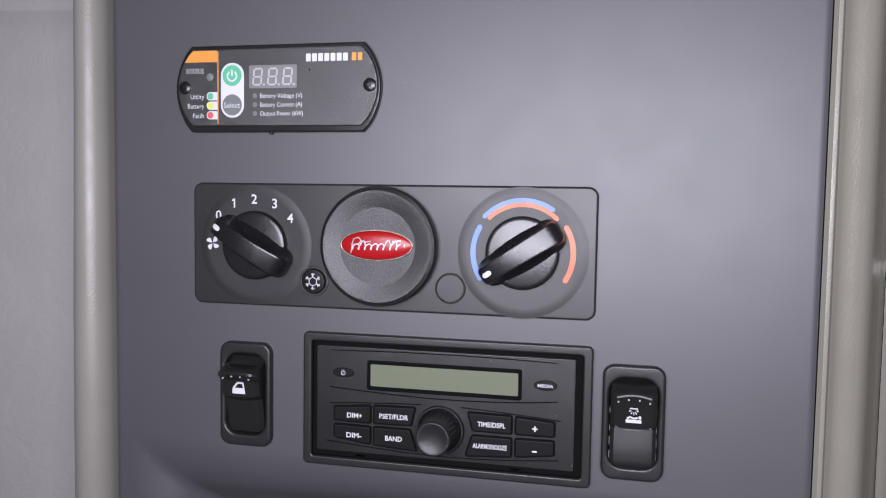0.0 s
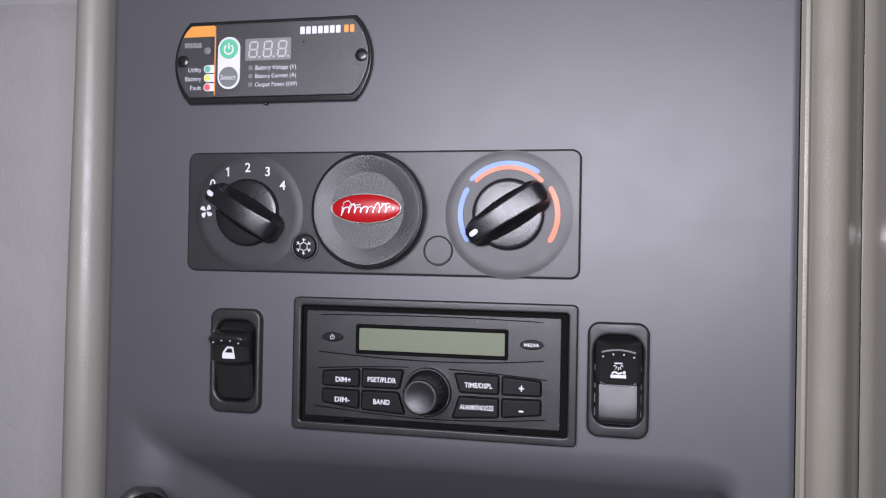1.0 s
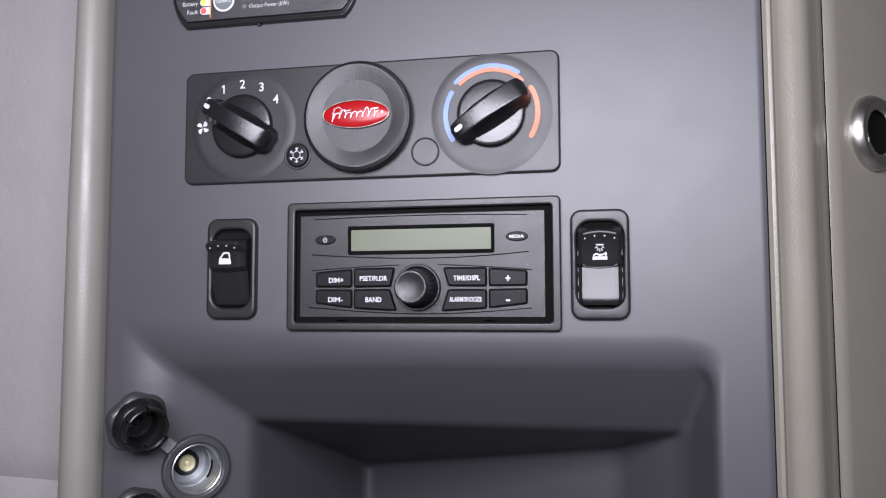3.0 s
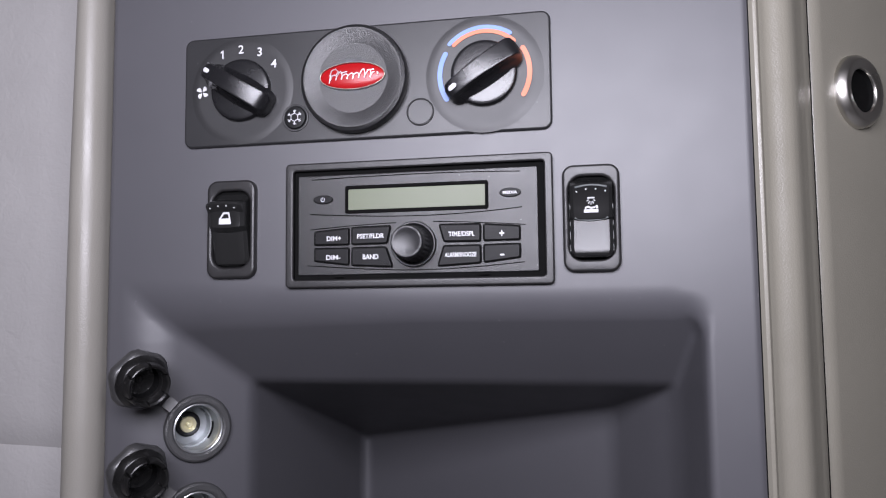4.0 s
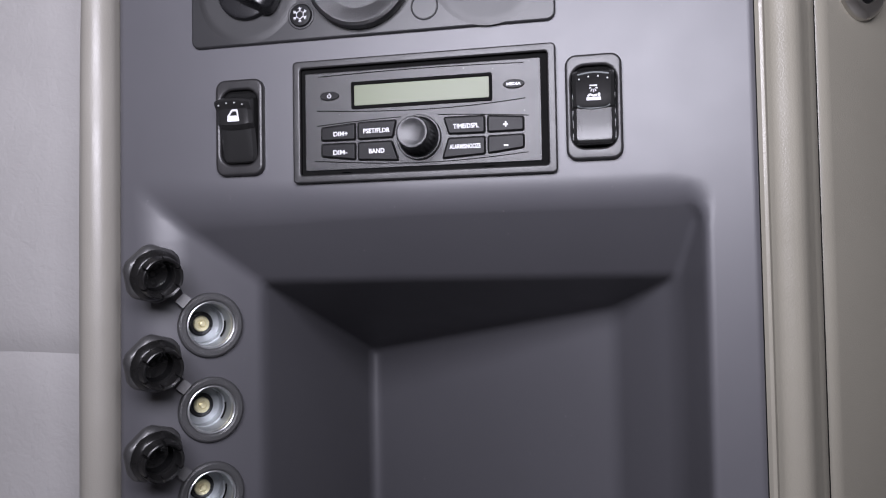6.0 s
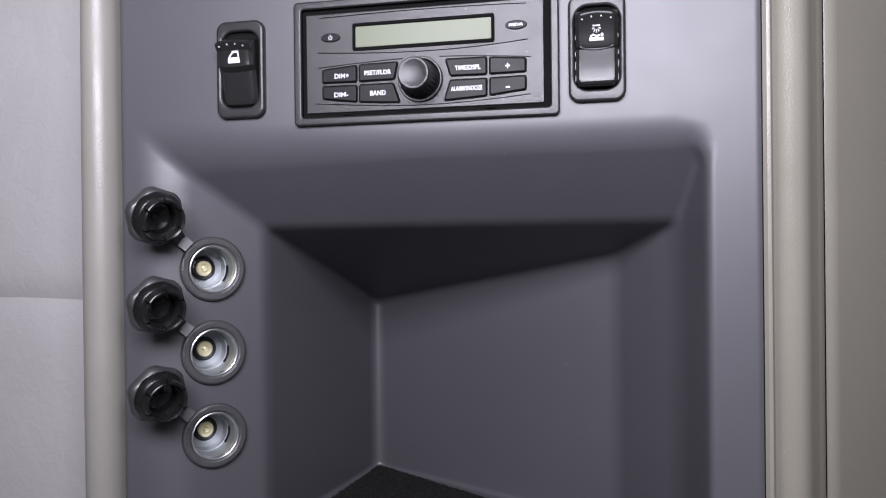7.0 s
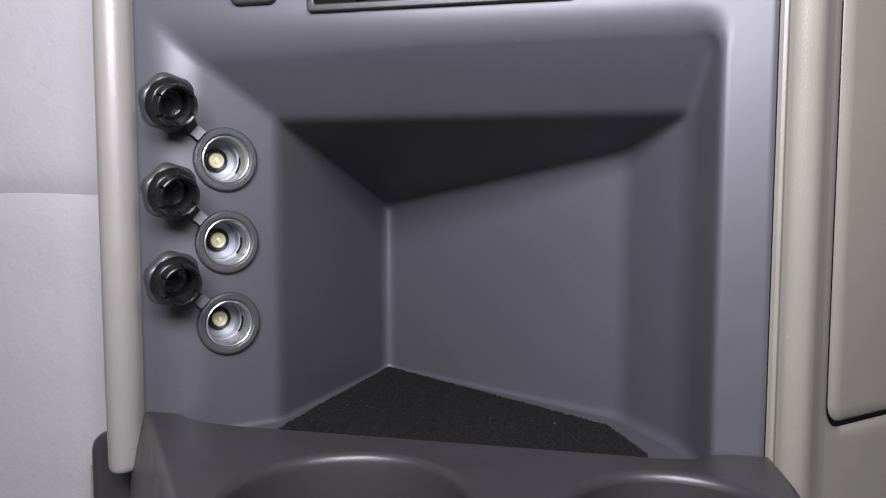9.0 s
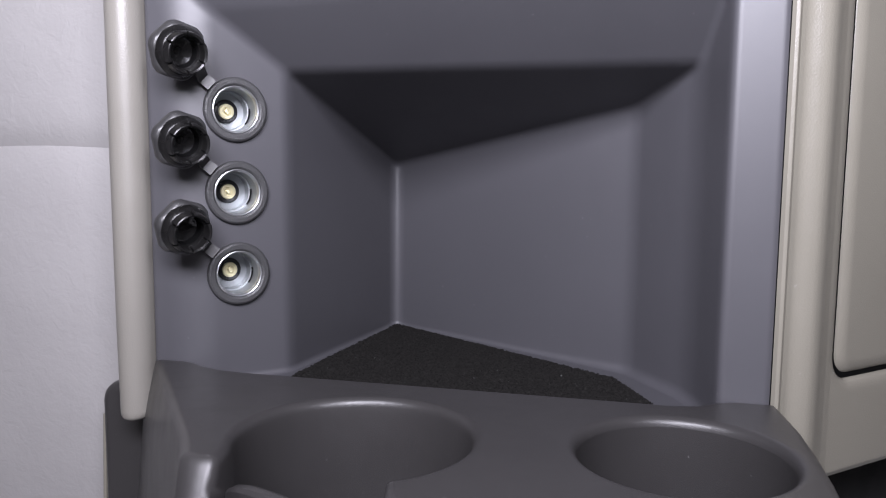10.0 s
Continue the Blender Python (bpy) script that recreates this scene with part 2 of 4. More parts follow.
def stroke(points, width, y0, y1, bm=None, n=6):
    """A flat stroke with round ends."""
    left, right, k = [], [], len(points)
    for i in range(k):
        p, q = Vector(points[max(i - 1, 0)]), Vector(points[min(i + 1, k - 1)])
        d = (q - p).normalized()
        o = Vector((-d.y, d.x)) * width / 2
        left.append(Vector(points[i]) + o), right.append(Vector(points[i]) - o)
    d0, d1 = (Vector(points[1]) - Vector(points[0])).normalized(), (Vector(points[-1]) - Vector(points[-2])).normalized()
    a1, a0 = math.atan2(d1.y, d1.x), math.atan2(-d0.y, -d0.x)
    end = [Vector(points[-1]) + width / 2 * Vector((math.cos(a1 - math.pi / 2 + math.pi * i / n), math.sin(a1 - math.pi / 2 + math.pi * i / n))) for i in range(1, n)]
    beg = [Vector(points[0]) + width / 2 * Vector((math.cos(a0 - math.pi / 2 + math.pi * i / n), math.sin(a0 - math.pi / 2 + math.pi * i / n))) for i in range(1, n)]
    return plate([tuple(p) for p in right + end + left[::-1] + beg], y0, y1, 0.00002, 1, bm)


def arc(cx, cz, r, a0, a1, n=20):
    return [(cx + r * math.cos(radians(a0 + (a1 - a0) * i / n)), cz + r * math.sin(radians(a0 + (a1 - a0) * i / n))) for i in range(n + 1)]


def tube(bm, pts, r, n=8):
    """A round bar along 3D points."""
    rings = []
    for i, p in enumerate(pts):
        a, b = Vector(pts[max(i - 1, 0)]), Vector(pts[min(i + 1, len(pts) - 1)])
        d = (b - a).normalized()
        u = d.orthogonal().normalized() if abs(d.y) > 0.9 else d.cross(Vector((0, 1, 0))).normalized()
        w = d.cross(u)
        rings.append([Vector(p) + r * (math.cos(2 * math.pi * k / n) * u + math.sin(2 * math.pi * k / n) * w) for k in range(n)])
    loft(bm, rings, True, True)
    return bm


def lettering(text, parent, cx, cz, y, height, width=None, mat=None, align="CENTER", bold=0.0, name="lettering"):
    """Printed characters standing 0.1 mm proud at y, with that cap height, fitted to that width."""
    cu = bpy.data.curves.new(name, "FONT")
    cu.body, cu.size, cu.resolution_u, cu.extrude, cu.offset = text, 1.0, 3, 0.0, bold
    tmp = new("tmp", cu)
    me = bpy.data.meshes.new_from_object(tmp.evaluated_get(bpy.context.evaluated_depsgraph_get()))
    bpy.data.objects.remove(tmp)
    co = np.array([v.co[:] for v in me.vertices])
    x0, x1, z0 = co[:, 0].min(), co[:, 0].max(), 0.0
    k = height / 0.73
    kx = width / (x1 - x0) if width else k
    shift = {"CENTER": (x0 + x1) / 2, "LEFT": x0, "RIGHT": x1}[align]
    for v in me.vertices:
        v.co = (cx + (v.co.x - shift) * kx, y - 0.0001, cz + (v.co.y - 0.365) * k)
    me.materials.append(mat or M_WHITE)
    ob = new(name, me)
    ob.parent = parent
    return ob


# ---- setting: cab shell ----
def shell(name, x0, x1, y0, y1, z0, z1, mat, label, category):
    return tagged(part(name, box(x0, x1, y0, y1, z0, z1), mat, flat=True), label, category, kind="structure")


# unseen shell; the floor is raised to reflect light onto downward faces
shell("floor", -1.2, 1.6, -0.47, 1.0, 0.30, 0.36, M_BOUNCE_FLOOR, "unseen raised pale floor that bounces light upward", "floor")
shell("ceiling", -1.2, 1.6, -0.47, 1.0, 2.10, 2.15, M_CAB, "pale grey fabric headliner over the sleeper", "ceiling")
shell("wall_west", -1.25, -1.2, -0.47, 1.0, 0.36, 2.10, M_CAB, "plain grey lining of the sleeper side", "wall")
shell("wall_east", 1.6, 1.65, -0.47, 1.0, 0.36, 2.10, M_CAB, "plain grey lining of the sleeper side", "wall")
shell("wall_north", -1.2, 1.6, 1.0, 1.05, 0.36, 2.10, M_CAB, "plain grey rear lining of the sleeper", "wall")


# Unseen wall added behind the camera to hold the stand-in lamp.
def wall_with_opening(name, y0, y1, wx0, wx1, wz0, wz1):
    bm = bmesh.new()
    for x0, x1, z0, z1 in ((-1.2, wx0, 0.36, 2.1), (wx1, 1.6, 0.36, 2.1), (wx0, wx1, 0.36, wz0), (wx0, wx1, wz1, 2.1)):
        g = bmesh.ops.create_cube(bm, size=1.0)
        for v in g["verts"]:
            v.co = ((x0 + x1) / 2 + v.co.x * (x1 - x0), (y0 + y1) / 2 + v.co.y * (y1 - y0), (z0 + z1) / 2 + v.co.z * (z1 - z0))
    return tagged(part(name, bm, M_CAB, flat=True), "unseen grey wall with an opening for the added lamp", "wall", kind="structure")


wall_with_opening("wall_south", -0.47, -0.435, -0.153, 0.277, 0.940, 1.150)


# Unseen bars added round the stand-in lamp's opening.
def frame_lamp_opening(x0, x1, z0, z1):
    base = thing("lamp_frame_1", "unseen slim grey frame around the added lamp", "window", kind="structure")
    for a0, a1, b0, b1 in ((x0, x1, z0, z0 + 0.012), (x0, x1, z1 - 0.012, z1), (x0, x0 + 0.012, z0 + 0.012, z1 - 0.012), (x1 - 0.012, x1, z0 + 0.012, z1 - 0.012)):
        part("lamp_frame_bar", box(a0, a1, -0.468, -0.437, b0, b1, 0.002, 2), M_TRIM, base)


frame_lamp_opening(-0.153, 0.277, 0.940, 1.150)

# ---- moulded slate panel with its open compartment ----
PX0, PX1, PTOP = -0.1590, 0.1554, 1.24
LIP_L, LIP_R, LIP_T = -0.1335, 0.1318, 0.8875
CH, FLOOR_Z = 0.0375, 0.6815
SOCKET_X, SOCKET_Z = -0.1162, (0.8283, 0.7843, 0.7403)


def smin(a, b, k):
    h = np.clip(0.5 + 0.5 * (b - a) / k, 0.0, 1.0)
    return b + (a - b) * h - k * h * (1.0 - h)


def smax(a, b, k):
    return -smin(-a, -b, k)


def panel_planes(x, y, z):
    """Signed distance to each moulded face; positive on the open side."""
    zc, xl, wl = LIP_T - CH, LIP_L + CH, 0.0195 / 0.1415
    hood = (LIP_T - z - y) * 0.70711
    roof = (zc - 0.355 * (y - CH) - z) / math.hypot(1, 0.355)
    cheek = (x - LIP_L - y) * 0.70711
    left = (x - xl - wl * (y - CH)) / math.hypot(1, wl)
    wr = 0.0087 / 0.0370
    right = (LIP_R - wr * y - x) / math.hypot(1, wr)
    wf = 0.0308 / 0.0475
    facet = (0.1238 - wf * (y - 0.0370) - x) / math.hypot(1, wf)
    wb = 0.0945 / 0.1700
    back = (0.1790 - wb * (x + 0.0770) - y) / math.hypot(1, wb)
    return -y, hood, roof, cheek, left, right, facet, back


def panel_field(x, y, z):
    front, hood, roof, cheek, left, right, facet, back = panel_planes(x, y, z)
    over = smax(hood, roof, 0.0022)
    side = smax(cheek, left, 0.0024)
    inner = smin(smin(right, facet, 0.0042), back, 0.0030)
    mouth = np.clip((0.0120 - y) / 0.0120, 0.0, 1.0)
    corner = np.clip((x - 0.090) / 0.03, 0.0, 1.0)
    inner = smin(over, smin(side, inner, 0.0098), 0.0040 + 0.0058 * mouth * mouth * (3 - 2 * mouth) * corner * corner * (3 - 2 * corner))
    inner = smin(inner, z - FLOOR_Z + 0.0003, 0.0040 + 0.0028 * np.clip((x - 0.04) / 0.06, 0.0, 1.0))
    k = 0.0055 + 0.0052 * np.clip((0.0 - x) / 0.13, 0.0, 1.0) - 0.0020 * np.clip((x - 0.118) / 0.01, 0.0, 1.0) + 0.0014 * np.clip((z - 0.872) / 0.012, 0.0, 1.0)
    return smax(front, inner, k)


def control_panel():
    base = thing("control_panel", "moulded slate-grey plastic sleeper panel with an open lower compartment", "control panel", (0, 0, 0))
    xs = np.linspace(PX0, PX1, 300)
    zs = np.concatenate([FLOOR_Z - 0.0002 + 0.0150 * np.linspace(0.0, 1.0, 34) ** 1.6, np.linspace(0.6970, 0.905, 200), np.linspace(0.915, PTOP, 12)])
    X, Z = np.meshgrid(xs, zs)
    lo, hi = np.full(X.shape, -0.02), np.full(X.shape, 0.25)
    for _ in range(40):
        mid = (lo + hi) / 2
        air = panel_field(X, mid, Z) > 0
        lo, hi = np.where(air, mid, lo), np.where(air, hi, mid)
    Y = (lo + hi) / 2
    # surface directions from the field
    h = 0.0002
    G = np.stack([panel_field(X + h, Y, Z) - panel_field(X - h, Y, Z), panel_field(X, Y + h, Z) - panel_field(X, Y - h, Z), panel_field(X, Y, Z + h) - panel_field(X, Y, Z - h)], -1)
    G /= np.linalg.norm(G, axis=-1, keepdims=True)
    # rolled outer edges
    edge = np.minimum(X - PX0, PX1 - X)
    R = np.where(X < 0, 0.0042, 0.0036)
    roll = np.clip((R - edge) / R, 0.0, 1.0)
    Y = Y + R * (1.0 - np.sqrt(1.0 - 0.999 * roll ** 2))
    G[..., 0] += np.where(X < 0, -1, 1) * roll
    G /= np.linalg.norm(G, axis=-1, keepdims=True)
    # which face each cell belongs to
    xc, yc, zc = (0.25 * (A[:-1, :-1] + A[1:, :-1] + A[:-1, 1:] + A[1:, 1:]) for A in (X, Y, Z))
    P = panel_planes(xc, yc, zc)
    edge_zone = yc < 0.0012
    near = np.argmin(np.abs(np.stack([P[0], P[1], P[2], P[3], P[4], P[5], P[6], P[7]])), axis=0)
    near = np.where(edge_zone, 0, near)
    near = np.where((near == 1) & (zc < LIP_T - CH - 0.004), 0, near)
    near = np.where((near == 3) & ((xc > LIP_L + CH + 0.006) | (zc > LIP_T + 0.002)), 0, near)
    hole = np.zeros(xc.shape, bool)
    for sz in SOCKET_Z:
        hole |= (((xc - SOCKET_X) * 1.41421) ** 2 + (zc - sz) ** 2 < 0.0142 ** 2) & (np.abs(xc - SOCKET_X) < 0.012)
    names = ("front_face", "hood", "compartment_ceiling", "socket_cheek", "side_wall", "side_wall", "corner_facet", "back_wall")
    for r, name in enumerate(names):
        cells = np.argwhere((near == r) & ~hole)
        index, verts, normals, faces = {}, [], [], []
        for i, j in cells.tolist():
            f = []
            for a, b in ((i, j), (i, j + 1), (i + 1, j + 1), (i + 1, j)):
                if (a, b) not in index:
                    index[(a, b)] = len(verts)
                    verts.append((float(X[a, b]), float(Y[a, b]), float(Z[a, b])))
                    normals.append(tuple(float(c) for c in G[a, b]))
                f.append(index[(a, b)])
            faces.append(f)
        me = bpy.data.meshes.new(name)
        me.from_pydata(verts, [], faces)
        me.polygons.foreach_set("use_smooth", [True] * len(faces))
        me.normals_split_custom_set_from_vertices(normals)
        me.materials.append(M_PANEL)
        ob = new(name, me)
        ob.parent = base
    part("compartment_floor", box(PX0 + 0.02, PX1 - 0.03, -0.016, 0.19, FLOOR_Z - 0.006, FLOOR_Z), M_PANEL, base)
    for x0, x1 in ((PX0, PX0 + 0.0015), (PX1 - 0.0015, PX1)):
        part("edge_return", box(x0, x1, 0.0048, 0.014, FLOOR_Z, PTOP), M_PANEL, base)
    return base


control_panel()


def carpet_mat():
    """The mat on the compartment floor, with a short uneven pile."""
    rnd = random.Random(4)
    out = [(-0.088, 0.030), (-0.073, 0.1715), (0.0845, 0.0655), (0.1045, 0.0225), (0.1045, -0.008), (-0.088, -0.008)]
    bm = bmesh.new()
    n = len(out)

    def within(x, y):
        hit = False
        for i in range(n):
            (xa, ya), (xb, yb) = out[i], out[i - 1]
            if (ya > y) != (yb > y) and x < (xb - xa) * (y - ya) / (yb - ya) + xa:
                hit = not hit
        return hit

    step, grid = 0.0009, {}
    cols, lines = 216, 202
    for j in range(lines):
        for i in range(cols):
            if within(-0.089 + step * (i + 0.5), -0.009 + step * (j + 0.5)):
                f = []
                for a, b in ((i, j), (i + 1, j), (i + 1, j + 1), (i, j + 1)):
                    if (a, b) not in grid:
                        grid[(a, b)] = bm.verts.new((-0.089 + step * (a + rnd.uniform(-0.3, 0.3)), -0.009 + step * (b + rnd.uniform(-0.3, 0.3)), FLOOR_Z + 0.0016 + rnd.uniform(0.0, 0.0012)))
                    f.append(grid[(a, b)])
                bm.faces.new(f)
    rim = [e for e in bm.edges if len(e.link_faces) == 1]
    low = bmesh.ops.extrude_edge_only(bm, edges=rim)["geom"]
    for v in low:
        if isinstance(v, bmesh.types.BMVert):
            v.co.z = FLOOR_Z
    ob = part("carpet_mat", bm, M_CARPET, flat=True)
    tagged(ob, "black carpet mat on the compartment floor", "mat")
    ob.matrix_world = Matrix.Translation((0, 0, 0))
    return ob


carpet_mat()


# ---- padded wall and bead at the panel's side ----
def padded_wall():
    base = thing("wall_padded", "pale grey leatherette padded sleeper wall with stitched folds", "wall", kind="structure")
    seams = [0.4935, 0.8090, 1.1215, 1.44]
    for z0, z1 in zip(seams, seams[1:]):
        bm = bmesh.new()
        rings = []
        n = 44
        for i in range(n + 1):
            t = i / n
            z = z0 + (z1 - z0) * t
            edge = min(t, 1 - t) * (z1 - z0)
            drop = 0.0046 * math.exp(-edge / 0.009) + 0.0045 * math.exp(-edge / 0.038)
            row = []
            for j in range(31):
                x = -0.70 + 0.56 * j / 30
                row.append((x, 0.050 + drop + 0.0012 * noise.noise((x * 9, z * 9, 0)), z + (0.0010 * math.sin(x * 40)) * math.exp(-edge / 0.02)))
            rings.append(row)
        loft(bm, rings, cap_end=False, closed=False)
        part("padded_cushion", bm, M_CUSHION, base)
    part("backing", box(-0.72, -0.13, 0.066, 0.10, 0.30, 1.50), M_CAB, base)
    return base


padded_wall()


def bead(name, cx, cy, r, z0, z1, label):
    """A half-round strip with a rounded lower end."""
    bm = bmesh.new()
    rings = []
    n = 24
    for z, k, dx in ((z0, 0.52, 0), (z0 + 0.0006, 0.68, 0), (z0 + 0.002, 0.78, 0), (z0 + 0.0045, 0.83, 0.0002), (z0 + 0.05, 0.90, 0.0004), (0.80, 0.92, 0.0004), (0.88, 0.92, 0.0004), (0.96, 0.88, 0.0004), (1.06, 0.77, 0.0009), (z1, 0.66, 0.0014)):
        c = cx + dx
        ring = [(c + r * k * math.cos(math.pi * (1 + i / n)), cy + 1.05 * r * math.sqrt(k) * math.sin(math.pi * (1 + i / n)), z) for i in range(n + 1)]
        ring += [(c + r * k, cy + 0.014, z), (c - r * k, cy + 0.014, z)]
        rings.append(ring)
    loft(bm, rings, True, True)
    return tagged(part(name, bm, M_TRIM, sharp=50), label, "trim", kind="structure")


bead("trim_bead", -0.1705, 0.002, 0.0107, 0.6605, 1.24, "grained grey vinyl half-round trim beside the panel")


# ---- beige cabinet that turns away beside the panel ----
DOOR_U, DOOR_Z = 0.0390, 0.7018


def cabinet():
    base = thing("cabinet", "grained beige vinyl cabinet with a flush door and push latch", "cabinet")
    ux, uy = 0.7323, 0.6810           # along the face
    nx, ny = 0.6810, -0.7323          # outwards
    ox, oy = 0.1575, 0.0

    def w(u, d, z):
        """u along the face, d outwards, z up."""
        return (ox + ux * u + nx * d, oy + uy * u + ny * d, z)

    zb, zt = 0.6535, 1.26
    # bright edge lip, shallow hollow, bulge, then the flat round the door
    lip = [(-0.0014, -0.020), (-0.0014, -0.0006), (-0.0012, -0.00035), (-0.0004, 0.00045), (-0.0001, 0.0006), (0.0003, 0.0005), (0.0010, 0.0002), (0.0020, 0.0000)]
    bm = bmesh.new()
    loft(bm, [[w(u, d, z) for u, d in lip] for z in (zb, zb + 0.004, zt)], cap_end=False, closed=False)
    part("edge_lip", bm, M_BEIGE, base, sharp=70)
    us = np.concatenate([np.arange(0.0020, 0.0625, 0.0008), np.linspace(0.066, 0.42, 8)])
    zs = np.concatenate([np.arange(zb, 0.728, 0.0008), np.linspace(0.735, zt, 12)])
    U, Z = np.meshgrid(us, zs)
    gu, gz, gr = DOOR_U - 0.0013, DOOR_Z - 0.0015, 0.0125
    for _ in range(2):
        qx, qz = gu + gr - U, gz + gr - Z
        ln = np.hypot(np.maximum(qx, 0), np.maximum(qz, 0))
        sd = ln - gr + np.minimum(np.maximum(qx, qz), 0)
        if _ == 0:
            inside = sd < 0
            gx = np.where(ln > 1e-6, np.maximum(qx, 0) / np.maximum(ln, 1e-6), np.where(qx > qz, 1.0, 0.0))
            gzz = np.where(ln > 1e-6, np.maximum(qz, 0) / np.maximum(ln, 1e-6), np.where(qx > qz, 0.0, 1.0))
            U, Z = U + np.where(inside, sd * gx, 0), Z + np.where(inside, sd * gzz, 0)
    D = np.interp(U, [0.0020, 0.0050, 0.0065, 0.0080, 0.0095, 0.0110, 0.0130, 0.0150, 0.0175, 0.0200, 0.0240, 0.0290, 0.0340], [0.0000, 0.0004, 0.0010, 0.0020, 0.0032, 0.0043, 0.0054, 0.0059, 0.0059, 0.0054, 0.0041, 0.0028, 0.0022])
    D = D - 0.0012 * np.exp(-(np.maximum(sd, 0) / 0.0034) ** 2) - 0.0034 * np.exp(-np.maximum(sd, 0) / 0.0006)
    D = D - 0.0016 * np.exp(-((Z - zb) / 0.0016) ** 2)
    keep = ~(inside[:-1, :-1] & inside[1:, :-1] & inside[:-1, 1:] & inside[1:, 1:])
    bm = bmesh.new()
    grid = {}
    for i, j in np.argwhere(keep).tolist():
        f = []
        for a, b in ((i, j), (i, j + 1), (i + 1, j + 1), (i + 1, j)):
            if (a, b) not in grid:
                grid[(a, b)] = bm.verts.new(w(float(U[a, b]), float(D[a, b]), float(Z[a, b])))
            f.append(grid[(a, b)])
        bm.faces.new(f)
    part("face_frame", bm, M_BEIGE, base, sharp=80)
    # black filler under the surface paints the shade of the door joint
    part("gap_shade", prism([w(0.0372, -0.0009, 0), w(0.42, -0.0009, 0), w(0.42, -0.006, 0), w(0.0372, -0.006, 0)], DOOR_Z - 0.0015, zt), M_SHADOW, base)
    # door leaf
    door = new("door")
    door.parent = base
    du0, du1, dz0, dz1, dd = DOOR_U, 0.42, DOOR_Z, 1.235, 0.0016
    out = rrect(du1 - du0, dz1 - dz0, 0.011, (du0 + du1) / 2, (dz0 + dz1) / 2, 8)
    bm = bmesh.new()
    rings = [[w(u, -0.010, z) for u, z in out]]
    for i in range(6):
        a = radians(90 * i / 5)
        rings.append([w(u, dd - 0.0046 * (1 - math.sin(a)), z) for u, z in inset(out, 0.0080 * (1 - math.cos(a)))])
    loft(bm, rings)
    part("door_leaf", bm, M_BEIGE, door, sharp=60)
    # latch: flanged bright ring; shallow push button painted black as the bore's shade
    lu, lz, r = 0.0717, 0.9900, 0.0180

    def turned(profile, n=48, cap=True):
        b = bmesh.new()
        loft(b, [[w(lu + rr * math.cos(2 * math.pi * i / n), d, lz + rr * math.sin(2 * math.pi * i / n)) for i in range(n)] for rr, d in profile], False, cap)
        return b

    latch = part("latch", turned([(r, 0.0012), (r, 0.0030), (r - 0.0005, 0.0046), (r - 0.0024, 0.0066), (r - 0.0034, 0.0070), (r - 0.0068, 0.0062), (r - 0.0074, 0.0054), (r - 0.0076, 0.0030)], cap=False), M_CHROME, door, "polished metal push latch ring", sharp=50)
    part("latch_button", turned([(r - 0.0074, 0.0050), (r - 0.0078, 0.0026), (r - 0.0090, 0.0022), (0.004, 0.0020)]), M_SHADOW, latch, "push button, black for the bore's shade")
    # dark strip painted for the shade between panel edge and lip
    part("gap_shade", box(0.1540, 0.1556, 0.0009, 0.012, 0.66, 1.24, 0.0003, 1), M_SHADOW, base)
    part("side_panel", prism([w(-0.0015, -0.02, 0), w(0.42, -0.02, 0), w(0.42, -0.05, 0), w(0.02, -0.05, 0)], zb, zt), M_BEIGE, base)
    part("plinth", prism([w(0.0, -0.030, 0), w(0.42, -0.030, 0), w(0.42, -0.25, 0), w(0.0, -0.25, 0)], 0.36, zb), M_FLOOR, base)
    return base


def prism(plan, z0, z1):
    bm = bmesh.new()
    loft(bm, [[(p[0], p[1], z) for p in plan] for z in (z0, z1)], True, True)
    return bm


cabinet()


